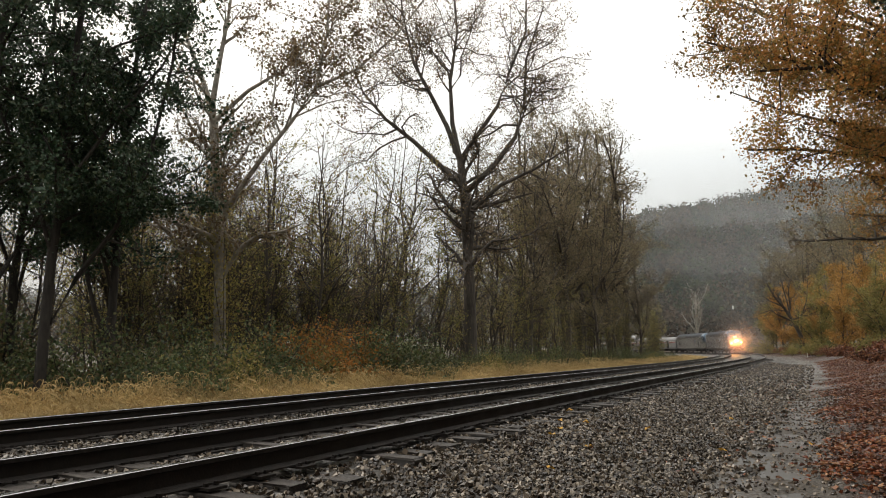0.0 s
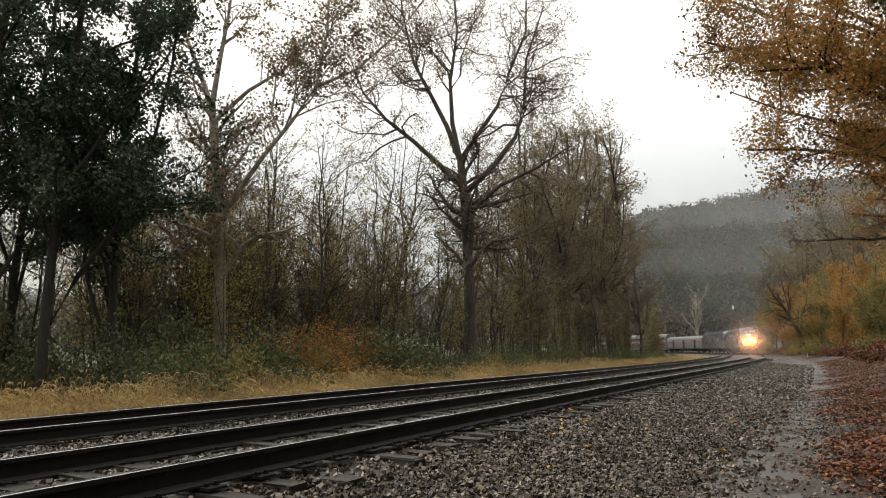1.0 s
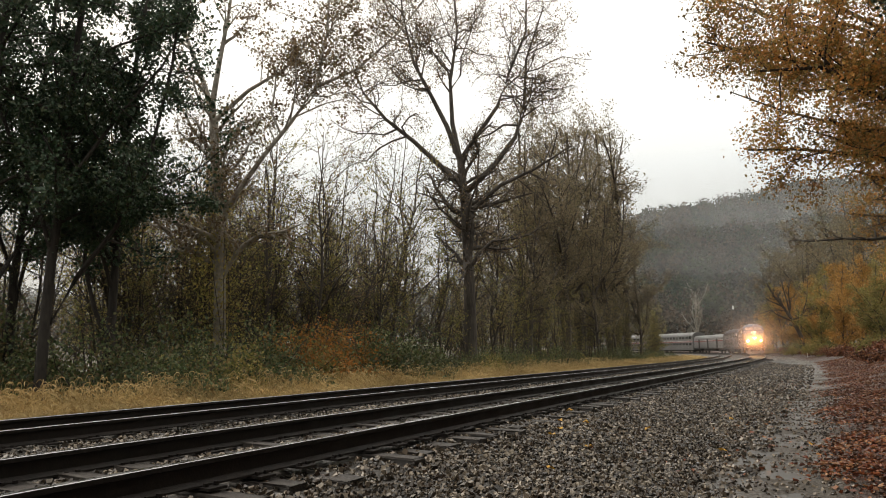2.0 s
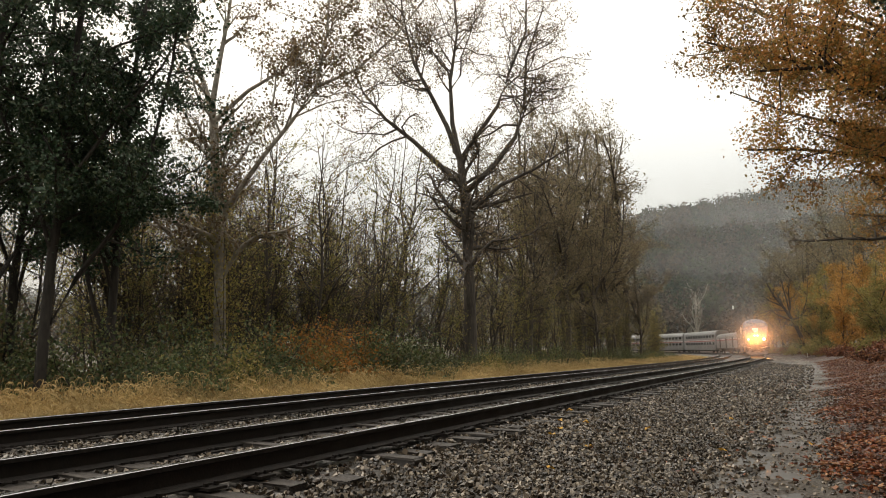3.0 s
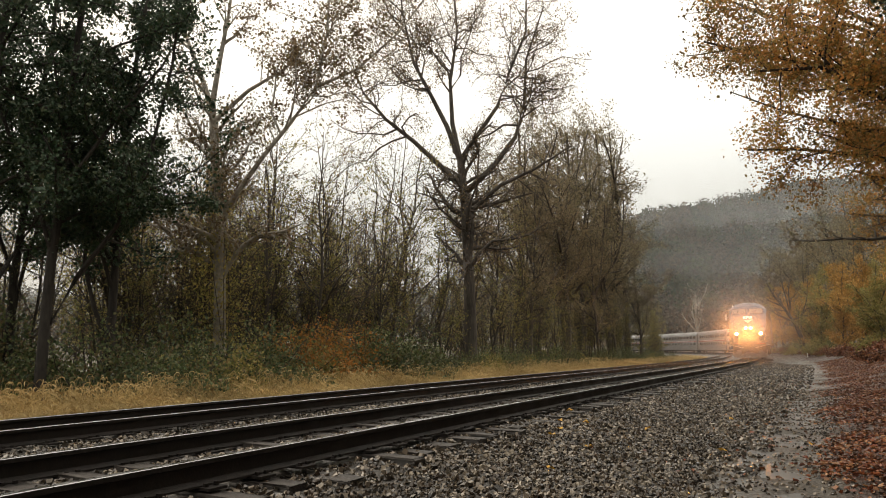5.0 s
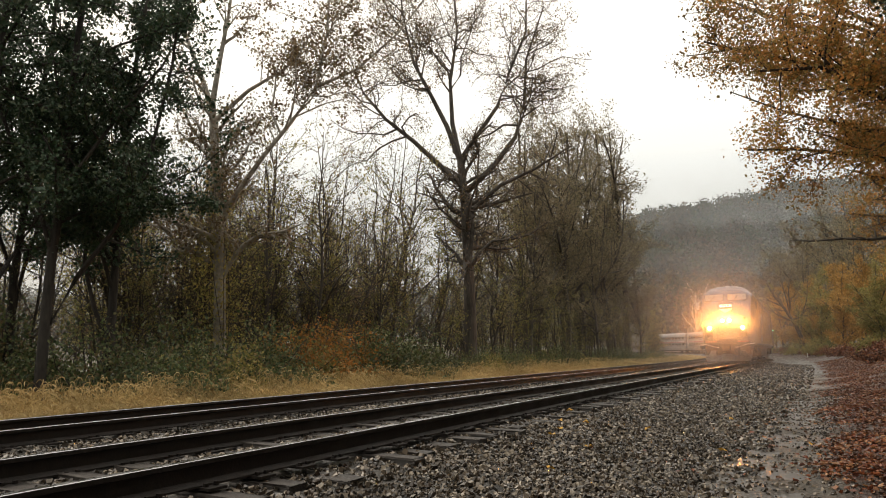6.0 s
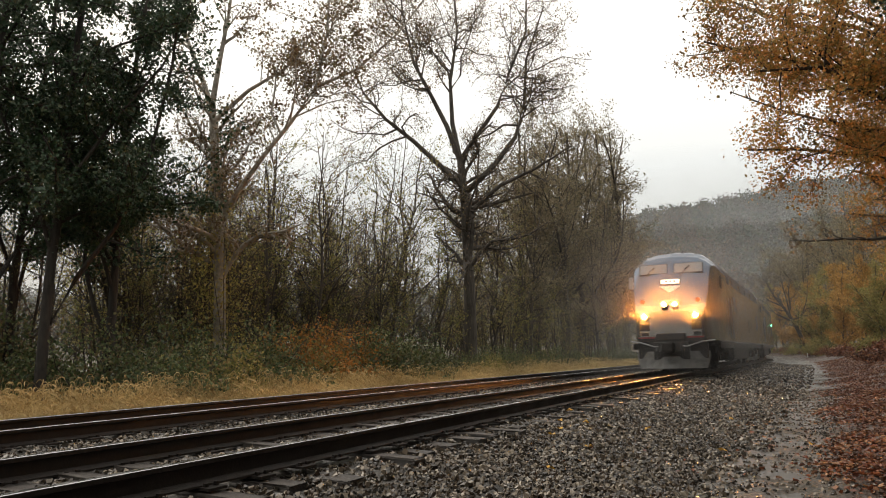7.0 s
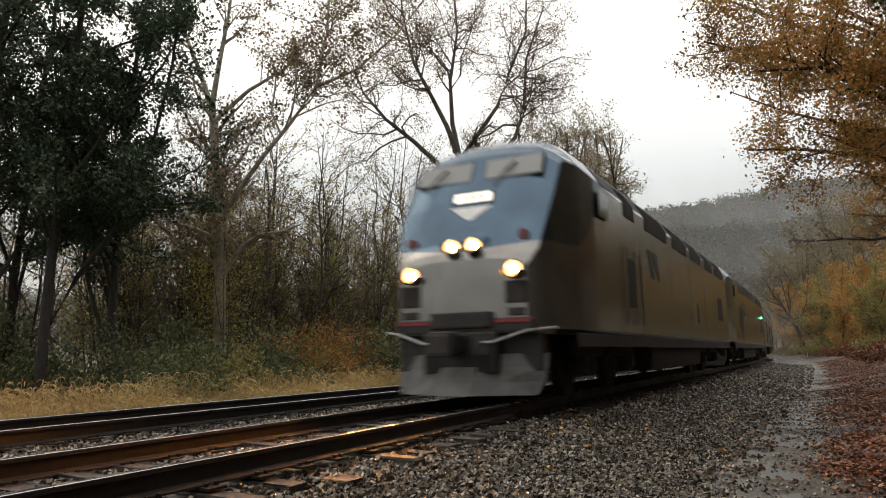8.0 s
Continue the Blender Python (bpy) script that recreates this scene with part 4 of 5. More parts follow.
for q, (s, o, k) in enumerate(places):
    x0, y0, z0 = site(s, o)
    m = pose(x0, y0, z0 - 0.05, 0, 0, rng.uniform(0, 360))
    pick = (0, 1, 2, 0, 3, 1, 3, 2, 3, 0, 1, 3, 3, 2, 3)[q % 15]
    if q < 3:
        golds[q].matrix_basis = m
        scaled(golds[q], k)
    elif q == 4:
        golds[3].matrix_basis = m
        scaled(golds[3], k)
    else:
        scaled(copy_thing(golds[pick], m), k)

# bare tree leaning over the lane
x0, y0, z0 = site(104, -6.2)
limbs = [([(0, 0, -0.3), (-1.0, 0, 2.2), (-2.0, 0, 4.4), (-3.2, 0, 6.4), (-4.6, 0, 8.2), (-5.6, 0, 10.4)], 0.32, 0.08),
         ([(-2.4, 0, 5.0), (-2.7, 0.2, 7.5), (-3.2, 0.3, 10), (-3.3, 0.3, 13)], 0.12, 0.03),
         ([(-1.2, 0, 2.6), (-0.8, 0.4, 5), (0.3, 0.6, 7.6), (0.6, 0.6, 10.5)], 0.11, 0.03),
         ([(-3.4, 0, 6.6), (-5.2, -0.2, 7.4), (-6.8, -0.3, 8.6), (-8, -0.3, 10.5)], 0.09, 0.03)]
make_tree("leaning_tree", "bare dark tree leaning over the lane", "tree", pose(x0, y0, z0), M_BARK_DARK, M_LEAF_BROWN, rng, limbs, 4, (1.4, 1.9, 2.2, 2.4), 1800, 0.13, ratio=0.42, start=0.3, wander=0.24)

# grey half-bare wood behind it, climbing the foot of the hill
for s, o, k in ((150, -13, 1.5), (142, -17, 1.7), (160, -16, 1.8), (134, -22, 1.7), (152, -24, 2.0), (168, -12, 1.5), (172, -20, 1.9), (126, -17, 1.4), (146, -32, 2.2), (164, -30, 2.2)):
    x0, y0, z0 = site(s, o)
    scaled(copy_thing(fulls[int(s) % 3], pose(x0, y0, z0 - 0.1, 0, 0, s * 37)), k)

# far bare poplar behind the curve
x0, y0 = 66.0, 190.0
z0 = float(height(np.array([x0]), np.array([y0]))[0])
main = trunk_line(rng, 16.0, (0.3, 0), 9, 0.1)
make_tree("bare_tree", "pale bare tree behind the railway curve", "tree", pose(x0, y0, z0), M_BARK_PALE, M_LEAF_BROWN, rng,
          [(main, 0.3, 0.06)] + [(bend(rng, main[2 + a], (rng.normal(0, 0.5), rng.normal(0, 0.5), 1), 7.5, 6, 0.08, 0.08), 0.14, 0.04) for a in range(5)], 3, (1.4, 1.4, 1.4), 0, 0.2, ratio=0.4, angle=(20, 45))


def litter(name, rng, x, y, size, mat, label, lift=0.012, s=None, o=None):
    z = height(x, y, s, o)
    k = len(x)
    c = np.stack([x, y, z + lift + rng.random(k) * 0.02], 1)
    v, f = leaf_quads(rng, c, size, 0.3)
    v = v.reshape(k, 4, 3)
    v[:, :, 2] = c[:, None, 2] + (v[:, :, 2] - c[:, None, 2]) * 0.55
    return tagged(solid(name, v.reshape(-1, 3), f, mat), label, "leaves", kind="stuff")


rng = np.random.default_rng(20)
k = 76000
s = -3 + 70 * rng.random(k) ** 1.7
o = -4.3 - np.abs(rng.normal(0, 2.2, k)) + rng.normal(0, 0.2, k) + 0.22 * np.sin(s * 0.9) + 0.12 * np.sin(s * 2.3)
x, y, _ = on_line(s, o)
keep = np.hypot(x, y) > 1.5
litter("fallen_leaves", rng, x[keep], y[keep], 0.062, M_LEAF_FALLEN, "rust-brown fallen leaves on the bank beside the lane")
k = 800
s, o = rng.uniform(0, 26, k), rng.normal(-3.3, 0.6, k)
x, y, _ = on_line(s, o)
litter("fallen_leaves", rng, x, y, 0.06, M_LEAF_FALLEN, "scattered brown leaves on the wet lane")
leaf_rng = random.Random(7)
for s, o in [(1.2, -0.95), (1.8, -0.85), (2.6, -0.6), (2.9, -0.9), (0.9, -1.5), (3.4, -1.7), (-0.8, -1.6), (-1.1, 1.9), (4.0, -0.3), (1.0, 0.7), (6.0, -2.6), (3.0, -3.9), (2.0, -2.9)]:
    x, y, _ = on_line(s, o)
    base = float(height(np.array([x]), np.array([y]), np.array([s]), np.array([o]))[0]) + 0.05
    bm = bmesh.new()
    r = leaf_rng.uniform(0.045, 0.065)
    ring = []
    for q in range(10):
        a = q * math.pi / 5
        rr = r * (1.0 if q % 2 == 0 else 0.55)
        ring.append(bm.verts.new((math.cos(a) * rr, math.sin(a) * rr, 0.018 * math.cos(a * 2) + 0.01)))
    hub = bm.verts.new((0, 0, 0))
    for q in range(10):
        bm.faces.new((hub, ring[q], ring[(q + 1) % 10]))
    me = bpy.data.meshes.new("fallen_leaf")
    bm.to_mesh(me)
    bm.free()
    me.materials.append(M_LEAF_YELLOW)
    ob = new("fallen_leaf", me)
    ob.matrix_basis = pose(float(x), float(y), base, leaf_rng.uniform(-15, 15), leaf_rng.uniform(-15, 15), leaf_rng.uniform(0, 360))
    tagged(ob, "single yellow maple leaf lying on the ballast", "leaf", "single fallen leaves")


def puddle(s0, s1, o0, o1, dz):
    n = 28
    bm = bmesh.new()
    vs = []
    for q in range(n):
        a = q * 2 * math.pi / n
        s = (s0 + s1) / 2 + (s1 - s0) / 2 * math.cos(a) * (1 + 0.2 * math.sin(3 * a + s0))
        o = (o0 + o1) / 2 + (o1 - o0) / 2 * math.sin(a) * (1 + 0.2 * math.sin(2 * a + o0))
        x, y, _ = on_line(s, o)
        vs.append(bm.verts.new((float(x), float(y), dz)))
    bm.faces.new(vs)
    me = bpy.data.meshes.new("puddle")
    bm.to_mesh(me)
    bm.free()
    me.materials.append(M_WATER)
    tagged(new("puddle", me), "shallow rain puddle in the gravel lane", "puddle", "lane puddles")


puddle(-2.0, 3.2, -4.0, -3.0, -0.523)
puddle(3.0, 9.0, -3.95, -2.9, -0.533)


def far_woods():
    rng = np.random.default_rng(21)
    k = 2900
    d = 226 + 310 * rng.random(k) ** 0.8
    a = np.radians(rng.uniform(-34, 36, k))
    a = np.where(rng.random(k) < 0.6, np.radians(rng.uniform(10, 36, k)), a)
    x, y = d * np.sin(a), d * np.cos(a)
    s, o = to_line(x, y)
    keep = np.abs(o) > 14
    x, y, s, o = x[keep], y[keep], s[keep], o[keep]
    z = height(x, y, s, o)
    k, n = len(x), 76
    h = rng.uniform(9, 15, k)
    p = rng.normal(size=(k, n, 3))
    p /= np.linalg.norm(p, axis=2)[:, :, None]
    p *= rng.uniform(0.5, 1.0, (k, n, 1)) * np.stack([h * 0.36, h * 0.36, h * 0.5], -1)[:, None]
    c = p + np.stack([x, y, z + h * 0.55], -1)[:, None]
    v, f = leaf_quads(rng, c.reshape(-1, 3), 1.35, 0.3)
    tagged(solid("far_woods", v, f, M_FAR), "misty wooded hillside in faded autumn colours", "woods", kind="stuff")


far_woods()


def hill_mist(name, distance, low, high, seed, thick):
    """A long bank of drifting mist before the hillside, bulging in and out."""
    a = np.radians(np.linspace(-40, 48, 90))
    t = np.linspace(0, 1, 14)
    A, T = np.meshgrid(a, t, indexing="ij")
    d = distance + 9 * np.sin(A * 23 + seed) + 7 * np.sin(T * 7 + A * 11 + seed)
    v = np.stack([d * np.sin(A), d * np.cos(A), low + (high - low) * T], -1).reshape(-1, 3)
    i, j = np.meshgrid(np.arange(89), np.arange(13), indexing="ij")
    f = np.stack([i * 14 + j, (i + 1) * 14 + j, (i + 1) * 14 + j + 1, i * 14 + j + 1], -1).reshape(-1, 4)
    ob = solid(name, v, f, M_HILL_MIST, smooth=True)
    at = ob.data.attributes.new("thickness", "FLOAT", "POINT")
    at.data.foreach_set("value", (thick * np.sin(np.pi * T.ravel()).clip(0, 1) ** 0.8).astype(np.float32))
    tagged(ob, "pale drifting mist before the wooded hillside", "mist", kind="stuff")


hill_mist("hill_mist", 208, 0, 42, 0.0, 0.4)
hill_mist("hill_mist", 300, -10, 75, 1.7, 0.32)
hill_mist("hill_mist", 400, 15, 110, 4.1, 0.8)


def make_stake(s, o, h, mat, label):
    """A short marker stake with a chamfered top and a band."""
    x, y, z = site(s, o)
    st = thing("marker_stake", pose(x, y, z, 2.0, -1.5, 20))
    tagged(st, label, "marker stake")
    bm = bmesh.new()
    box(bm, -0.05, 0.05, -0.025, 0.025, -0.2, h, 0.012)
    part("post", bm, mat, st)
    bm = bmesh.new()
    box(bm, -0.056, 0.056, -0.031, 0.031, h * 0.7, h * 0.78, 0.004)
    part("band", bm, M_BARK_DARK, st)


M_STAKE_WHITE = plain("stake_white", (0.75, 0.75, 0.72), 0.5)
M_STAKE_RED = plain("stake_red", (0.45, 0.03, 0.03), 0.5)
make_stake(96, -5.2, 0.9, M_STAKE_WHITE, "short white marker stake beside the lane")
make_stake(27.5, 11.0, 1.0, M_STAKE_RED, "short red marker stake at the edge of the wood")


def make_pole_lamp():
    x0, y0 = 75.0, 188.0
    z0 = float(height(np.array([x0]), np.array([y0]))[0])
    pole = thing("pole_lamp", pose(x0, y0, z0))
    tagged(pole, "tall thin pole with a small white lamp", "lamp pole")
    top = 11.2 - z0
    bm = bmesh.new()
    rod(bm, (0, 0, -0.3), (0, 0, top), 0.09, 8, 0.05)
    part("pole", bm, M_BARK_DARK, pole)
    bm = bmesh.new()
    box(bm, -0.22, 0.22, -0.25, 0.1, top - 0.5, top + 0.4, 0.06)
    part("lamp_head", bm, M_STAKE_WHITE, pole, "white lamp head")


make_pole_lamp()


# ---------------------------------------------------------------- the train
M_SILVER = noisy("paint_silver", (0.34, 0.34, 0.34), (0.46, 0.46, 0.46), 2.2, 0.35, 0.1, bump=0.03)
M_STEEL = noisy("stainless_steel", (0.15, 0.15, 0.15), (0.26, 0.26, 0.26), 3.0, 0.32, 0.6, bump=0.03)
M_UNDER = noisy("underframe_black", (0.012, 0.011, 0.010), (0.035, 0.03, 0.027), 8, 0.7, bump=0.2)
M_PLOW = noisy("plow_grey", (0.15, 0.15, 0.15), (0.30, 0.30, 0.30), 4, 0.5, bump=0.1)
M_RED = plain("stripe_red", (0.24, 0.02, 0.022), 0.5)
# lightless black for the lips added below the lamps
M_LIGHT_STOP, _n, _l, _b = material("light_stop_black", 1.0)
_b.inputs["Base Color"].default_value = (0.004, 0.004, 0.004, 1)
_b.inputs["Specular IOR Level"].default_value = 0.0
M_MARKER = plain("marker_red_glass", (0.16, 0.03, 0.03), 0.3)
M_EMBLEM = plain("emblem_blue", (0.04, 0.055, 0.08), 0.4)
M_WHITE = plain("paint_white", (0.75, 0.75, 0.75), 0.4)
M_BLACK = plain("rubber_black", (0.015, 0.015, 0.015), 0.6)
# the pale base colour stands in for sky reflected in the panes
M_GLASS, _n, _l, _b = material("cab_glass", 0.04)
_b.inputs["Base Color"].default_value = (0.24, 0.25, 0.25, 1)
_b.inputs["Specular IOR Level"].default_value = 0.9
M_WINDOW, _n, _l, _b = material("coach_glass", 0.05)
_b.inputs["Base Color"].default_value = (0.015, 0.017, 0.02, 1)
M_HEAD = lamp_material("headlight_bulb", (1.0, 0.34, 0.06), 6500.0)
M_LENS = lamp_material("headlight_lens", (1.0, 0.50, 0.16), 4.0)
M_BOARD = lamp_material("number_board_glow", (1.0, 0.95, 0.82), 1.6)
# for the added shells that give the headlights their halo
M_GLOW_SHELL = veil_material("headlight_glow_shells", 0.24, 0.5, (0.9, 0.9, 0.9))
M_GREEN = lamp_material("green_marker", (0.1, 1.0, 0.5), 6.0)


def loco_paint():
    """Silver body with a blue cab top and a dark blue roof edge."""
    m, n, l, b = material("loco_paint", 0.2, 0.85)
    tc = n.new("ShaderNodeTexCoord")
    sp = n.new("ShaderNodeSeparateXYZ")
    l.new(tc.outputs["Object"], sp.inputs[0])

    def math_node(op, a, c):
        q = n.new("ShaderNodeMath")
        q.operation = op
        for i, v in enumerate((a, c)):
            if isinstance(v, (int, float)):
                q.inputs[i].default_value = v
            else:
                l.new(v, q.inputs[i])
        return q.outputs[0]

    # the colour edge dips in a shallow V on the nose and sweeps up along the side
    back = math_node("MAXIMUM", math_node("MULTIPLY", math_node("ADD", sp.outputs["Y"], 1.2), -1.0), 0.0)
    edge = math_node("ADD", math_node("MULTIPLY", math_node("ABSOLUTE", sp.outputs["X"], 0.0), 0.09), math_node("ADD", math_node("MULTIPLY", math_node("POWER", back, 2.0), 0.55), 2.24))
    blue_cab = math_node("GREATER_THAN", sp.outputs["Z"], edge)
    roof = math_node("MULTIPLY", math_node("GREATER_THAN", sp.outputs["Z"], 3.6), math_node("LESS_THAN", sp.outputs["Y"], -2.5))
    blue = blue_cab
    nz = n.new("ShaderNodeTexNoise")
    nz.inputs["Scale"].default_value = 1.6
    nz.inputs["Detail"].default_value = 8
    l.new(tc.outputs["Object"], nz.inputs[0])
    mr = n.new("ShaderNodeMapRange")
    mr.inputs[1].default_value, mr.inputs[2].default_value = 0.3, 0.7
    mr.inputs[3].default_value, mr.inputs[4].default_value = 0.78, 1.12
    l.new(nz.outputs[0], mr.inputs[0])
    mix = n.new("ShaderNodeMix")
    mix.data_type = "RGBA"
    l.new(blue, mix.inputs[0])
    mix.inputs[6].default_value = (0.27, 0.262, 0.25, 1)
    mix.inputs[7].default_value = (0.088, 0.132, 0.18, 1)
    top = n.new("ShaderNodeMix")
    top.data_type = "RGBA"
    l.new(roof, top.inputs[0])
    l.new(mix.outputs[2], top.inputs[6])
    top.inputs[7].default_value = (0.035, 0.04, 0.05, 1)
    mul = n.new("ShaderNodeVectorMath")
    mul.operation = "SCALE"
    l.new(top.outputs[2], mul.inputs[0])
    l.new(mr.outputs[0], mul.inputs[3])
    l.new(mul.outputs[0], b.inputs["Base Color"])
    l.new(math_node("ADD", math_node("MULTIPLY", roof, 0.45), 0.2), b.inputs["Roughness"])
    return m


M_LOCO = loco_paint()


def loft(bm, stations):
    """Skins closed half-sections, mirrored, along the body. A station: y and a list of (x, z)."""
    rows = []
    for y, half in stations:
        full = [(x, z) for x, z in half] + [(-x, z) for x, z in reversed(half) if x > 1e-6]
        rows.append([bm.verts.new((x, y, z)) for x, z in full])
    for a, b in zip(rows[:-1], rows[1:]):
        for i in range(len(a)):
            j = (i + 1) % len(a)
            bm.faces.new((a[i], a[j], b[j], b[i]))
    bm.faces.new(list(reversed(rows[0])))
    bm.faces.new(rows[-1])
    bmesh.ops.recalc_face_normals(bm, faces=bm.faces[:])


def body_section(w, z0, zs, zt):
    r = zt - zs
    return [(w * 0.97, z0), (w, z0 + 0.08), (w, zs - 0.02), (w * 0.985, zs + 0.06 * r), (w * 0.86, zs + 0.42 * r), (w * 0.66, zs + 0.78 * r), (w * 0.36, zs + 0.95 * r), (0.0, zt)]


def wheelset(parent, x, y):
    """An axle with two wheels; it turns about its own x."""
    bm = bmesh.new()
    rod(bm, (-0.74, 0, 0), (0.74, 0, 0), 0.08, 10)
    axle = part("wheelset", bm, M_UNDER, parent, "dark steel axle")
    axle.location = (x, y, 0.5)
    for side in (-1, 1):
        bm = bmesh.new()
        rod(bm, (side * 0.70, 0, 0), (side * 0.82, 0, 0), 0.5, 28)
        rod(bm, (side * 0.66, 0, 0), (side * 0.70, 0, 0), 0.53, 28)
        rod(bm, (side * 0.82, 0, 0), (side * 0.85, 0, 0), 0.2, 12)
        for q in range(5):
            a = q * 2 * math.pi / 5
            rod(bm, (side * 0.81, math.cos(a) * 0.33, math.sin(a) * 0.33), (side * 0.84, math.cos(a) * 0.33, math.sin(a) * 0.33), 0.05, 8)
        part("wheel", bm, M_UNDER, axle, "worn dark steel wheel")
    return axle


def bogie(parent, y, wheelbase, width=1.12):
    bm = bmesh.new()
    for side in (-1, 1):
        x = side * width
        box(bm, x - 0.09, x + 0.09, y - wheelbase / 2 - 0.55, y + wheelbase / 2 + 0.55, 0.62, 0.88, 0.03)
        for dy in (-wheelbase / 2, wheelbase / 2):
            box(bm, x - 0.12, x + 0.12, y + dy - 0.22, y + dy + 0.22, 0.32, 0.7, 0.04)
            rod(bm, (x + side * 0.12, y + dy, 0.5), (x + side * 0.18, y + dy, 0.5), 0.13, 12)
        for dy in (-0.35, 0.35):
            rod(bm, (x, y + dy, 0.45), (x, y + dy, 0.95), 0.12, 10)
        rod(bm, (x + side * 0.1, y - 0.5, 0.95), (x + side * 0.1, y + 0.6, 0.55), 0.05, 8)
    box(bm, -width, width, y - 0.3, y + 0.3, 0.55, 0.9, 0.03)
    part("bogie", bm, M_UNDER, parent, "black bogie frame")
    return [wheelset(parent, 0, y - wheelbase / 2), wheelset(parent, 0, y + wheelbase / 2)]


AXLES = []


def slope_y(z):
    """Distance of the raked cab front behind the nose tip at the height z."""
    return -0.16 - (z - 2.40) * (0.76 / 1.55)


def slab(bm, x0, x1, z0, z1, thick, lift=0.0, at=slope_y):
    """A plate lying on the raked front."""
    y0, y1 = at(z0), at(z1)
    nrm = Vector((0, z1 - z0, y0 - y1)).normalized()
    a = [Vector((x0, y0, z0)), Vector((x1, y0, z0)), Vector((x1, y1, z1)), Vector((x0, y1, z1))]
    low = [bm.verts.new(p + nrm * (lift - 0.02)) for p in a]
    c = sum(a, Vector()) / 4
    top = [bm.verts.new(p + (c - p).normalized() * 0.012 + nrm * (lift + thick)) for p in a]
    bm.faces.new(top)
    for i in range(4):
        j = (i + 1) % 4
        bm.faces.new((low[i], low[j], top[j], top[i]))
    bmesh.ops.recalc_face_normals(bm, faces=bm.faces[:])


def make_locomotive(lead):
    loco = thing("locomotive")
    tagged(loco, "silver and blue diesel passenger locomotive with lit headlights" if lead else "second silver and blue diesel locomotive coupled behind", "locomotive", "train")
    # body
    bm = bmesh.new()
    st = [(0.0, 1.04, 1.06, 1.98, 2.12), (-0.05, 1.13, 1.0, 2.08, 2.25), (-0.16, 1.20, 0.98, 2.22, 2.40), (-0.50, 1.29, 0.97, 2.90, 3.12),
          (-0.92, 1.34, 0.97, 3.62, 3.95), (-1.12, 1.37, 0.97, 3.72, 4.12), (-1.5, 1.42, 0.97, 3.74, 4.30), (-2.2, 1.48, 0.97, 3.66, 4.40), (-4.0, 1.52, 0.97, 3.55, 4.42),
          (-20.6, 1.52, 0.97, 3.55, 4.42), (-20.85, 1.48, 1.0, 3.50, 4.36)]
    loft(bm, [(y, body_section(w, z0, zs, zt)) for y, w, z0, zs, zt in st])
    body = part("body", bm, M_LOCO, loco, "silver body with blue cab top")
    # raked front details
    for x0, x1 in ((-1.10, -0.12), (0.12, 1.10)):
        bm = bmesh.new()
        slab(bm, x0 - 0.02, x1 + 0.02, 3.475, 3.855, 0.006)
        frame_ob = part("windshield_frame", bm, M_BLACK, body, "black rubber window surround")
        bm = bmesh.new()
        slab(bm, x0, x1, 3.49, 3.84, 0.012)
        part("windshield", bm, M_GLASS, body, "windshield pane with the sky reflection put into its pale colour")
        bm = bmesh.new()
        xm = (x0 + x1) / 2
        rod(bm, (xm + 0.3, slope_y(3.36) + 0.05, 3.36), (xm + 0.05, slope_y(3.66) + 0.06, 3.66), 0.014, 6)
        rod(bm, (xm + 0.12, slope_y(3.56) + 0.055, 3.58), (xm - 0.05, slope_y(3.72) + 0.055, 3.74), 0.02, 6)
        part("wiper", bm, M_BLACK, body)
    bm = bmesh.new()
    slab(bm, -0.36, 0.36, 3.06, 3.26, 0.03)
    part("number_board_frame", bm, M_BLACK, body)
    bm = bmesh.new()
    slab(bm, -0.33, 0.33, 3.08, 3.24, 0.036)
    board = part("number_board", bm, M_BOARD, body, "lit white number board")
    for q in range(3):
        bm = bmesh.new()
        slab(bm, -0.2 + q * 0.14, -0.1 + q * 0.14, 3.125, 3.195, 0.042)
        part("number_bar", bm, M_BLACK, board)
    bm = bmesh.new()
    tri = [(-0.36, 3.0), (0.36, 3.0), (0.05, 2.78), (-0.05, 2.78)]
    lo = [bm.verts.new((x, slope_y(z) - 0.01, z - 0.008)) for x, z in tri]
    hi = [bm.verts.new((x, slope_y(z) + 0.012, z + 0.01)) for x, z in tri]
    bm.faces.new(hi)
    for i in range(4):
        bm.faces.new((lo[i], lo[(i + 1) % 4], hi[(i + 1) % 4], hi[i]))
    bmesh.ops.recalc_face_normals(bm, faces=bm.faces[:])
    part("emblem", bm, M_WHITE, body, "white pointed emblem plate")
    # headlights
    bm = bmesh.new()
    box(bm, -0.40, 0.40, -0.42, -0.09, 2.19, 2.47, 0.05)
    house = part("headlight_housing", bm, M_LOCO, body)

    def lamp(x, y, z, r, holder, name):
        bm = bmesh.new()
        rod(bm, (x, y - 0.06, z), (x, y + 0.012, z), r * 1.2, 20)
        rim = part(name + "_rim", bm, M_STEEL, holder)
        # added half-tube below the lamp, there to keep its light off the track
        bm = bmesh.new()
        rows = []
        for dy, k in ((-0.01, 1.14), (0.1, 1.11), (0.2, 1.07)):
            rows.append([bm.verts.new((x + math.cos(math.radians(g)) * r * k, y + dy, z + math.sin(math.radians(g)) * r * k)) for g in range(190, 351, 16)])
        for lo, hi in zip(rows[:-1], rows[1:]):
            for q in range(len(lo) - 1):
                bm.faces.new((lo[q], lo[q + 1], hi[q + 1], hi[q]))
        bmesh.ops.solidify(bm, geom=bm.faces[:], thickness=0.006)
        part(name + "_light_stop", bm, M_LIGHT_STOP, holder, "added black lip that stops the lamp's downward light")
        bm = bmesh.new()
        rod(bm, (x, y, z), (x, y + 0.02, z), r, 20)
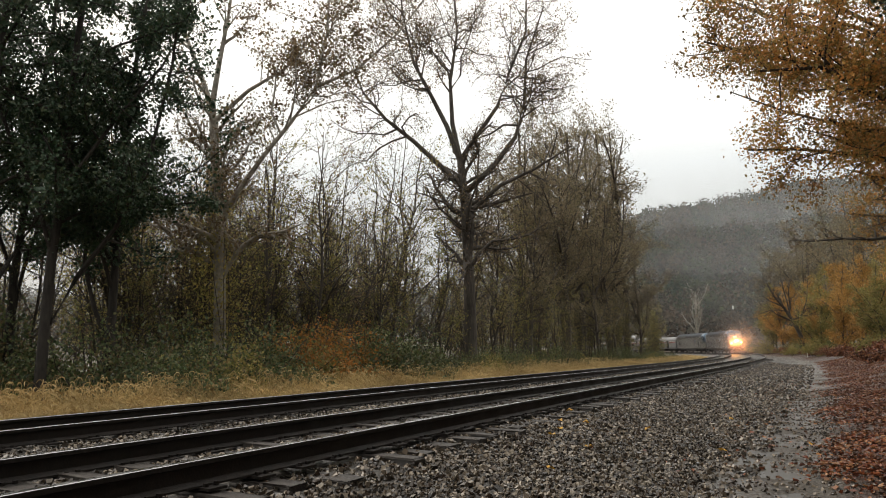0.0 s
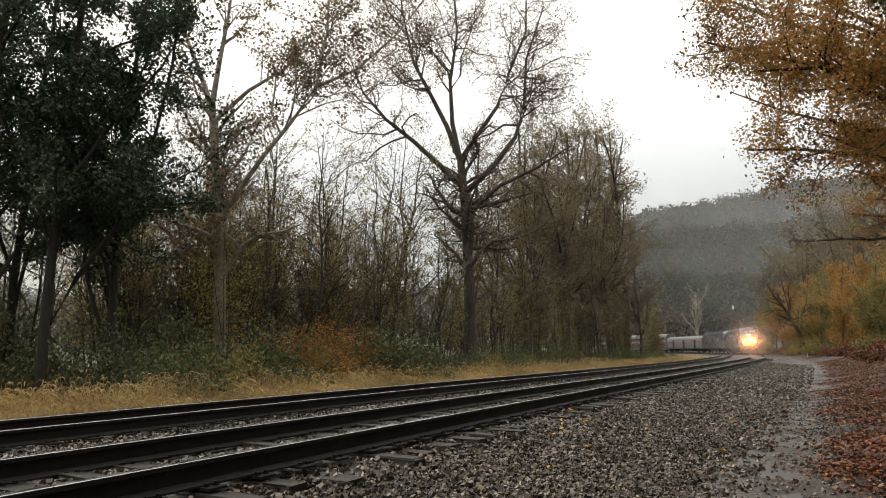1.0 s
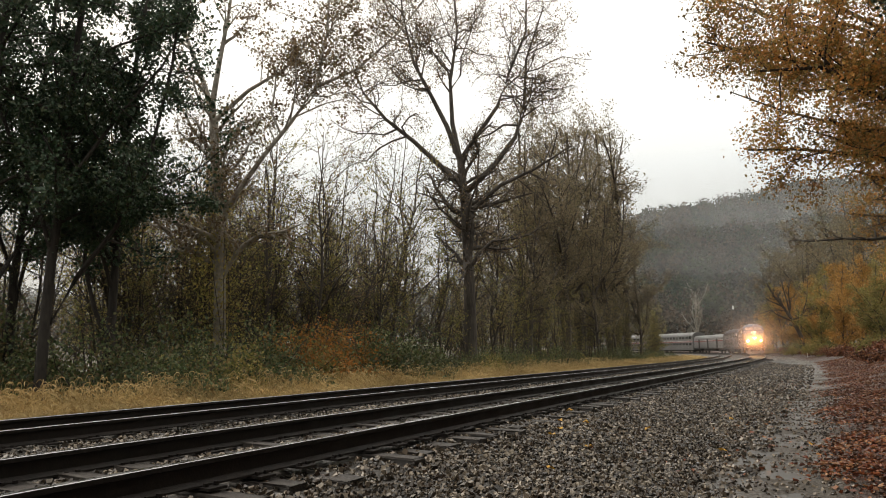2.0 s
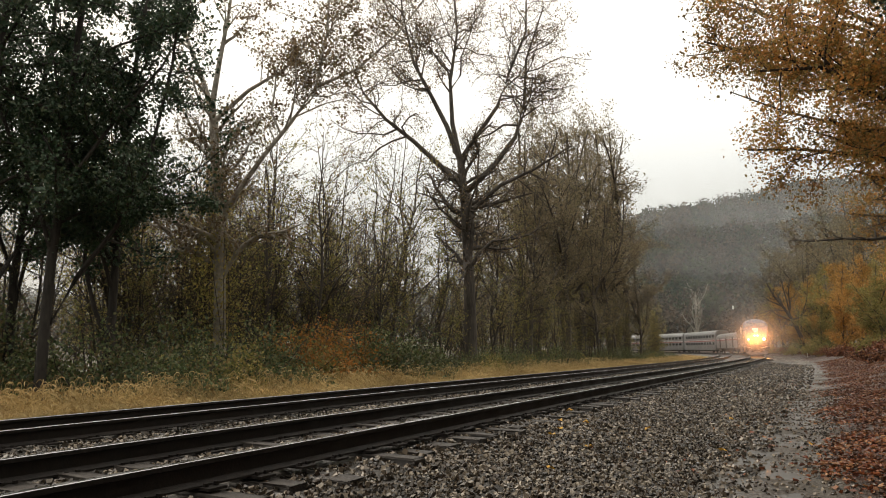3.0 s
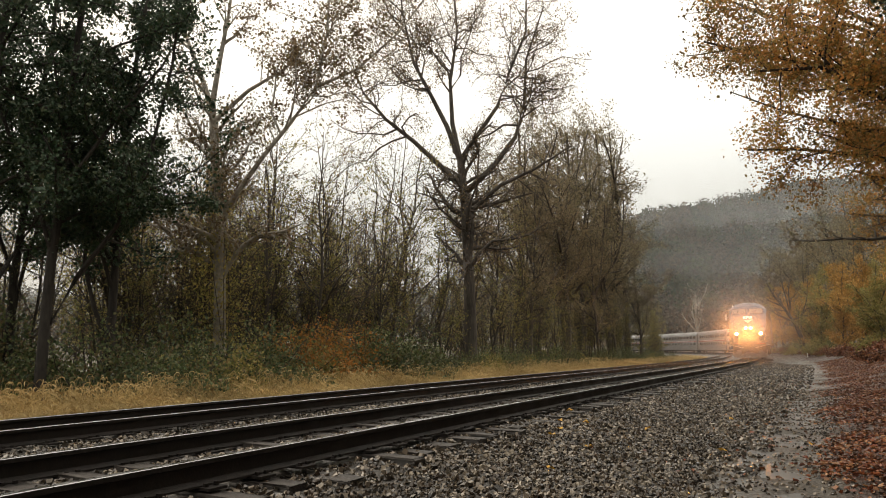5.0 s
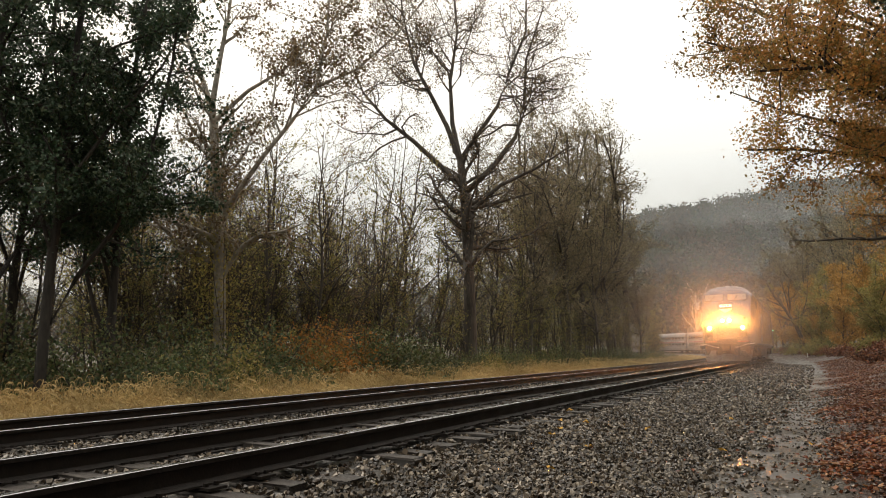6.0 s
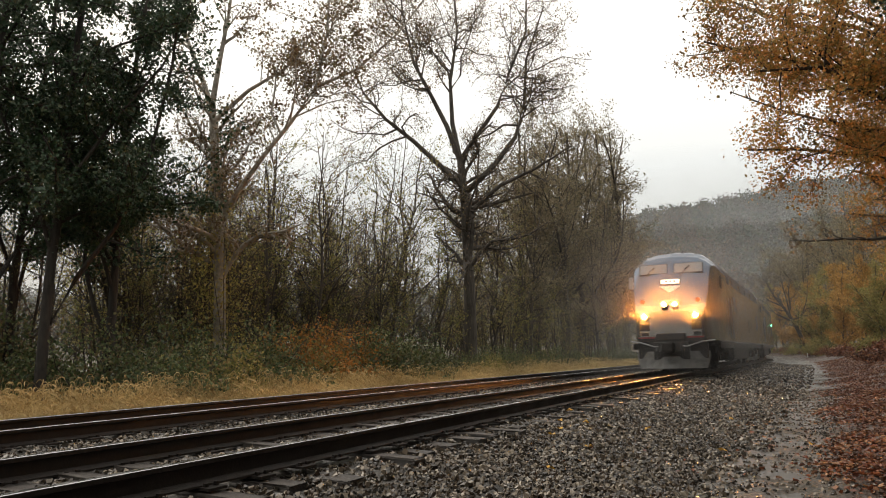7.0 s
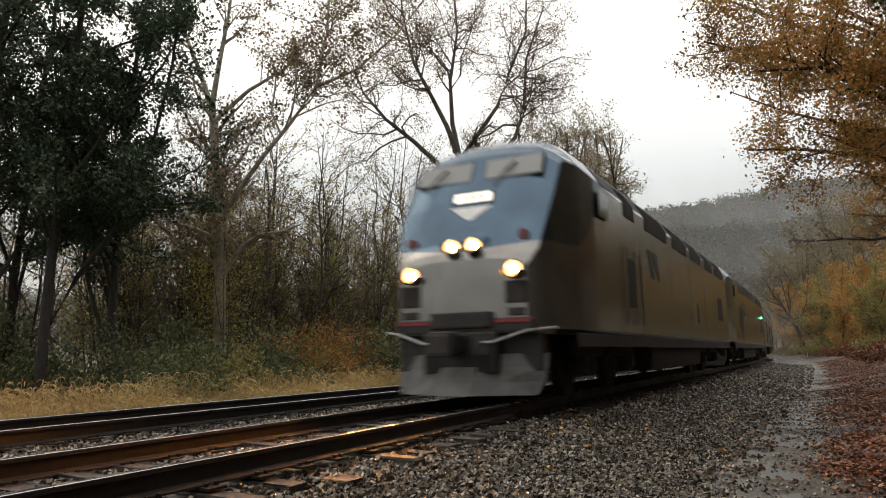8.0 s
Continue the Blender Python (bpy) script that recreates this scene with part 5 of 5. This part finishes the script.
        part(name, bm, M_LENS if lead else M_GLASS, holder, "glowing amber lens" if lead else "unlit lens")
        if lead:
            bm = bmesh.new()
            rod(bm, (x, y, z), (x, y + 0.026, z), r * 0.42, 14)
            part(name + "_bulb", bm, M_HEAD, holder, "dazzling lamp bulb")

    for x in (-0.18, 0.18):
        lamp(x, -0.085, 2.33, 0.115, house, "headlight")
    for side in (-1, 1):
        bm = bmesh.new()
        rod(bm, (side * 0.95, -0.30, 2.46), (side * 0.95, -0.17, 2.46), 0.08, 16)
        part("marker_light", bm, M_MARKER, body, "dull red marker light")
        lamp(side * 0.86, 0.02, 1.92, 0.125, body, "ditch_light")
        bm = bmesh.new()
        box(bm, side * 0.88 - 0.18, side * 0.88 + 0.18, -0.2, 0.015, 1.42, 1.76, 0.03)
        box(bm, side * 0.88 - 0.13, side * 0.88 + 0.13, -0.2, 0.025, 1.24, 1.36, 0.02)
        part("step_recess", bm, M_UNDER, body, "dark step recess")
        if side == 1:
            bm = bmesh.new()
            rod(bm, (side * 1.38, -1.5, 3.25), (side * 1.6, -1.45, 3.25), 0.02, 6)
            box(bm, side * 1.6 - 0.08, side * 1.6 + 0.08, -1.5, -1.44, 3.05, 3.5, 0.02)
            part("mirror", bm, M_SILVER, body, "cab mirror on an arm")
    bm = bmesh.new()
    box(bm, -1.15, 1.15, -0.35, 0.05, 0.98, 1.22, 0.06)
    box(bm, -0.5, 0.5, -0.3, 0.1, 1.08, 1.32, 0.03)
    part("anticlimber", bm, M_UNDER, body, "black anticlimber beam")
    for side in (-1, 1):
        bm = bmesh.new()
        box(bm, min(side * 0.55, side * 1.1), max(side * 0.55, side * 1.1), 0.045, 0.065, 1.15, 1.20)
        part("red_stripe", bm, M_RED, body)
        bm = bmesh.new()
        rod(bm, (side * 1.42, -0.2, 1.06), (side * 1.05, 0.1, 1.02), 0.02, 6)
        rod(bm, (side * 1.05, 0.1, 1.02), (side * 0.55, 0.22, 0.86), 0.02, 6)
        rod(bm, (side * 0.55, 0.22, 0.86), (side * 0.42, 0.22, 0.87), 0.02, 6)
        part("uncoupling_lever", bm, M_SILVER, body, "grey uncoupling lever")
    # plough
    bm = bmesh.new()
    rows = []
    for z, y_mid, y_side, w in ((0.70, 0.18, -0.30, 1.24), (0.52, 0.25, -0.26, 1.24), (0.30, 0.38, -0.2, 1.20), (0.11, 0.5, -0.1, 1.12)):
        rows.append([bm.verts.new((x * w, y_mid + (y_side - y_mid) * abs(x), z)) for x in (-1, -0.5, -0.22, 0.22, 0.5, 1)])
    for a, b in zip(rows[:-1], rows[1:]):
        for i in range(5):
            if i == 2 and a is rows[0]:
                continue
            bm.faces.new((a[i], a[i + 1], b[i + 1], b[i]))
    bmesh.ops.solidify(bm, geom=bm.faces[:], thickness=0.03)
    part("plow", bm, M_PLOW, loco, "grey steel snow plow")
    bm = bmesh.new()
    box(bm, -0.13, 0.13, 0.0, 0.62, 0.70, 0.98, 0.04)
    box(bm, -0.2, 0.2, 0.5, 0.82, 0.66, 1.02, 0.07)
    part("coupler", bm, M_UNDER, loco, "black knuckle coupler")
    bm = bmesh.new()
    box(bm, -0.6, 0.6, -0.3, 0.14, 0.42, 1.02, 0.03)
    part("draft_gear", bm, M_UNDER, loco, "black coupler pocket")
    bm = bmesh.new()
    box(bm, -1.18, 1.18, -0.42, -0.16, 0.45, 1.0, 0.03)
    part("pilot_beam", bm, M_UNDER, loco, "black beam behind the plow")
    for x in (-0.45, -0.33, 0.33, 0.45):
        bm = bmesh.new()
        rod(bm, (x, 0.12, 0.95), (x * 1.06, 0.3, 0.68), 0.025, 6)
        rod(bm, (x * 1.06, 0.3, 0.68), (x * 1.1, 0.26, 0.45), 0.025, 6)
        part("air_hose", bm, M_BLACK, loco, "black rubber air hose")
    # sides
    for side in (-1, 1):
        w = side * 1.505
        for y0, y1, z0, z1 in ((-2.95, -2.35, 3.0, 3.45),):
            bm = bmesh.new()
            box(bm, min(w, w + side * 0.03), max(w, w + side * 0.03), y0, y1, z0, z1, 0.012)
            part("cab_window", bm, M_WINDOW, body, "dark cab side window")
        bm = bmesh.new()
        box(bm, w - 0.03, w + 0.03, -5.0, -4.35, 1.55, 2.5, 0.02)
        part("side_door", bm, M_UNDER, body, "dark recessed side door")
        for y in (-5.2, -4.1):
            bm = bmesh.new()
            rod(bm, (w + side * 0.06, y, 1.2), (w + side * 0.06, y, 2.7), 0.018, 6)
            part("handrail", bm, M_STEEL, body)
        for y0, y1 in ((-5.1, -4.2), (-8.6, -6.1), (-11.6, -9.4), (-14.3, -12.3), (-16.9, -15.2), (-19.8, -17.6)):
            bm = bmesh.new()
            x0, x1, z0, z1 = 1.53, 1.33, 3.55, 3.88
            n = 9
            for q in range(n):
                a = q / n
                z, x = z0 + (z1 - z0) * a, x0 + (x1 - x0) * a
                box(bm, min(side * x, side * (x - 0.05)), max(side * x, side * (x - 0.05)), y0, y1, z, z + 0.028)
            box(bm, min(side * 1.5, side * 1.535), max(side * 1.5, side * 1.535), y0, y1, 3.3, 3.56, 0.008)
            part("roof_louvre", bm, M_UNDER, body, "black roof-edge louvre")
        for y in (-5.6, -9.0, -12.0, -14.8, -17.2):
            bm = bmesh.new()
            box(bm, w - 0.02, w + 0.022, y - 0.012, y + 0.012, 1.0, 3.5)
            part("panel_seam", bm, M_UNDER, body)
        for q in range(2):
            bm = bmesh.new()
            lean = [(-7.5 + q * 0.62, 2.28), (-7.25 + q * 0.62, 2.28), (-6.75 + q * 0.55, 2.88), (-7.25 + q * 0.55, 2.88)]
            inner = [bm.verts.new((w - side * 0.01, y, z)) for y, z in lean]
            outer = [bm.verts.new((w + side * 0.024, y, z)) for y, z in lean]
            bm.faces.new(outer)
            for i in range(4):
                bm.faces.new((inner[i], inner[(i + 1) % 4], outer[(i + 1) % 4], outer[i]))
            bmesh.ops.recalc_face_normals(bm, faces=bm.faces[:])
            part("emblem_bar", bm, M_EMBLEM, body, "slanted dark blue emblem bar")
        bm = bmesh.new()
        box(bm, w - 0.02, w + 0.035, -19.2, -17.9, 1.75, 2.55, 0.02)
        part("side_grille", bm, M_UNDER, body, "dark square side grille")
        bm = bmesh.new()
        box(bm, w - 0.02, w + 0.035, -13.3, -13.0, 1.5, 2.1, 0.02)
        part("side_hatch", bm, M_UNDER, body)
        bm = bmesh.new()
        box(bm, w - 0.02, w + 0.02, -20.8, -0.9, 0.78, 0.99, 0.01)
        part("sill", bm, M_UNDER, body)
    bm = bmesh.new()
    for y in (-7.5, -10.5, -14.0, -17.5):
        rod(bm, (0, y, 4.3), (0, y, 4.46), 0.55, 20)
    box(bm, -0.5, 0.5, -13.0, -11.6, 4.25, 4.48, 0.04)
    rod(bm, (0.35, -3.1, 4.3), (0.35, -2.6, 4.42), 0.05, 8)
    rod(bm, (-0.2, -3.1, 4.35), (-0.2, -2.5, 4.45), 0.05, 8)
    part("roof_gear", bm, M_UNDER, body, "roof fans and horns")
    bm = bmesh.new()
    box(bm, -1.35, 1.35, -14.3, -6.9, 0.28, 0.98, 0.12)
    part("fuel_tank", bm, M_UNDER, loco, "black fuel tank")
    if not lead:
        bm = bmesh.new()
        rod(bm, (-1.6, -18.2, 2.62), (-1.52, -18.2, 2.62), 0.06, 12)
        part("green_lamp", bm, M_GREEN, body, "small green side lamp")
    loco.scale = (1.03, 1.0, 1.03)
    AXLES.extend(bogie(loco, -3.9, 2.84) + bogie(loco, -17.1, 2.84))
    return loco


def make_car(kind):
    """Stainless passenger cars: a low baggage car, then tall two-level coaches."""
    car = thing("baggage_car" if kind == "low" else "passenger_coach")
    top = 3.95 if kind == "low" else 4.85
    tagged(car, "stainless baggage car with a thin red stripe" if kind == "low" else "tall stainless two-level passenger coach", "railway car", "train")
    bm = bmesh.new()
    w, L = 1.53, 25.2
    sec = [(w * 0.96, 0.55 if kind == "tall" else 0.95), (w, 0.75 if kind == "tall" else 1.05), (w, top - 0.95), (w * 0.98, top - 0.7), (w * 0.9, top - 0.38), (w * 0.66, top - 0.14), (w * 0.35, top - 0.03), (0, top)]
    loft(bm, [(-0.3, [(x * 0.97, z) for x, z in sec]), (-0.45, sec), (-L + 0.15, sec), (-L, [(x * 0.97, z) for x, z in sec])])
    body = part("body", bm, M_STEEL, car, "stainless steel body")
    for side in (-1, 1):
        x = side * w
        bm = bmesh.new()
        for q in range(9):
            z = 1.1 + q * 0.07
            box(bm, min(x, x + side * 0.018), max(x, x + side * 0.018), -L + 0.4, -0.6, z, z + 0.035)
        part("fluting", bm, M_STEEL, body, "ribbed stainless fluting")
        for z, h, mat, nm in ((2.5, 0.16, M_RED, "red_stripe"), (2.68, 0.06, M_WHITE, "white_stripe")):
            bm = bmesh.new()
            box(bm, min(x, x + side * 0.012), max(x, x + side * 0.012), -L + 0.4, -0.6, z, z + h)
            part(nm, bm, mat, body)
        rows = ((1.9, 2.45),) if kind == "low" else ((1.75, 2.3), (3.25, 3.85))
        for z0, z1 in rows:
            for q in range(3 if kind == "low" else 11):
                y = -L * (0.2 + 0.3 * q) if kind == "low" else -2.0 - q * 2.05
                bm = bmesh.new()
                if kind == "low":
                    box(bm, min(x, x + side * 0.03), max(x, x + side * 0.03), y - 0.6, y + 0.6, 1.1, 3.0, 0.02)
                    part("door", bm, M_UNDER, body, "dark sliding door")
                else:
                    box(bm, min(x, x + side * 0.025), max(x, x + side * 0.025), y - 0.75, y + 0.75, z0, z1, 0.02)
                    part("window", bm, M_WINDOW, body, "dark coach window")
    bm = bmesh.new()
    box(bm, -1.1, 1.1, -17.5, -8.0, 0.35, 0.95, 0.08)
    box(bm, -0.6, 0.6, -0.4, 0.12, 0.6, 3.2, 0.05)
    box(bm, -0.15, 0.15, -L - 0.3, 0.2, 0.7, 0.95)
    part("underframe", bm, M_UNDER, car, "black underframe and gangway")
    AXLES.extend(bogie(car, -3.4, 2.6) + bogie(car, -L + 3.1, 2.6))
    return car


def front_at(t):
    """How far along the line the leading nose stands at t seconds: it slows a little as it comes."""
    u = 8.0 - t
    return 2.2 + 16.8 * u + 0.166 * u * u


def centre(s):
    x, y, _ = on_line(s, GAUGE / 2)
    return Vector((float(x), float(y), (rail_z(s, 0.0) + rail_z(s, GAUGE)) / 2))


def vehicle_pose(s, a, b):
    """A vehicle whose nose is at s, with its bogies a and b metres behind."""
    p, q = centre(s + a), centre(s + b)
    fwd = (p - q).normalized()
    right = fwd.cross(Vector((0, 0, 1))).normalized()
    tilt = Matrix.Rotation(math.atan(CANT / GAUGE), 3, fwd)
    # the train runs towards the camera with the lower rail on its right
    right = tilt @ right
    up = right.cross(fwd)
    m = Matrix((right, fwd, up)).transposed().to_4x4()
    m.translation = p + fwd * a
    return m


def make_glow_shells():
    """Headlight glow in rain mist: added thin domes, one before the other, that scatter the train's light."""
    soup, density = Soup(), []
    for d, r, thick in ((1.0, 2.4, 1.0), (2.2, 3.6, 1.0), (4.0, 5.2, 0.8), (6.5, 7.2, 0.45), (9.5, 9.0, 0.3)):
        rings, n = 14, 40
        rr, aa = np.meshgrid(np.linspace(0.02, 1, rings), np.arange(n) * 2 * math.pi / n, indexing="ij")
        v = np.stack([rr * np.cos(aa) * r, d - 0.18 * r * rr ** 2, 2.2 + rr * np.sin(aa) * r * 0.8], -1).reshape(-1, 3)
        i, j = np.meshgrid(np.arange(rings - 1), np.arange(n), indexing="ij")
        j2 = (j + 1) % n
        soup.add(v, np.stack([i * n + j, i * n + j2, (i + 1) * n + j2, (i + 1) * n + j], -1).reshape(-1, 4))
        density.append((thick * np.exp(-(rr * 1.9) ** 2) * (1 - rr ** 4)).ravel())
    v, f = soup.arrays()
    mist = solid("headlight_glow_shells", v, f, M_GLOW_SHELL, smooth=True)
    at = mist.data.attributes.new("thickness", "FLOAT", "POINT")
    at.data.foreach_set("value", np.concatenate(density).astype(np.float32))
    return tagged(mist, "added translucent shells carrying the headlight glow in rain mist", "mist", kind="stuff")


GLOW_SHELLS = make_glow_shells()
TRAIN = []
_back = 0.0
for kind in ("lead", "second", "low", "tall", "tall", "tall", "tall"):
    if kind in ("lead", "second"):
        TRAIN.append((make_locomotive(kind == "lead"), _back, 3.9, 17.1))
        _back += 21.6
    else:
        TRAIN.append((make_car(kind), _back, 3.4, 22.1))
        _back += 25.9


def motions():
    """The train comes round the curve; its wheels roll."""
    times = [q * 0.1 for q in range(81)]
    for ob, back, a, b in TRAIN:
        walk(ob, [(t, vehicle_pose(front_at(t) + back, a, b)) for t in times])
    # the glow shells are carried before the train, then drawn back along it so the glow fades
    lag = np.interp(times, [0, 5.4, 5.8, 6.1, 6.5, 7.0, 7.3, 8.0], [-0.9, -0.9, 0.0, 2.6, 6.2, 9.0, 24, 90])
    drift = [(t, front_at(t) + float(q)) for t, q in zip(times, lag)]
    walk(GLOW_SHELLS, [(t, vehicle_pose(q, 0.0, 6.0)) for t, q in drift])
    start = front_at(0.0)
    for axle in AXLES:
        p = axle.location.copy()
        walk(axle, [(q / 30, pose(p.x, p.y, p.z, math.degrees(-(start - front_at(q / 30)) / 0.5))) for q in range(241)])


motions()
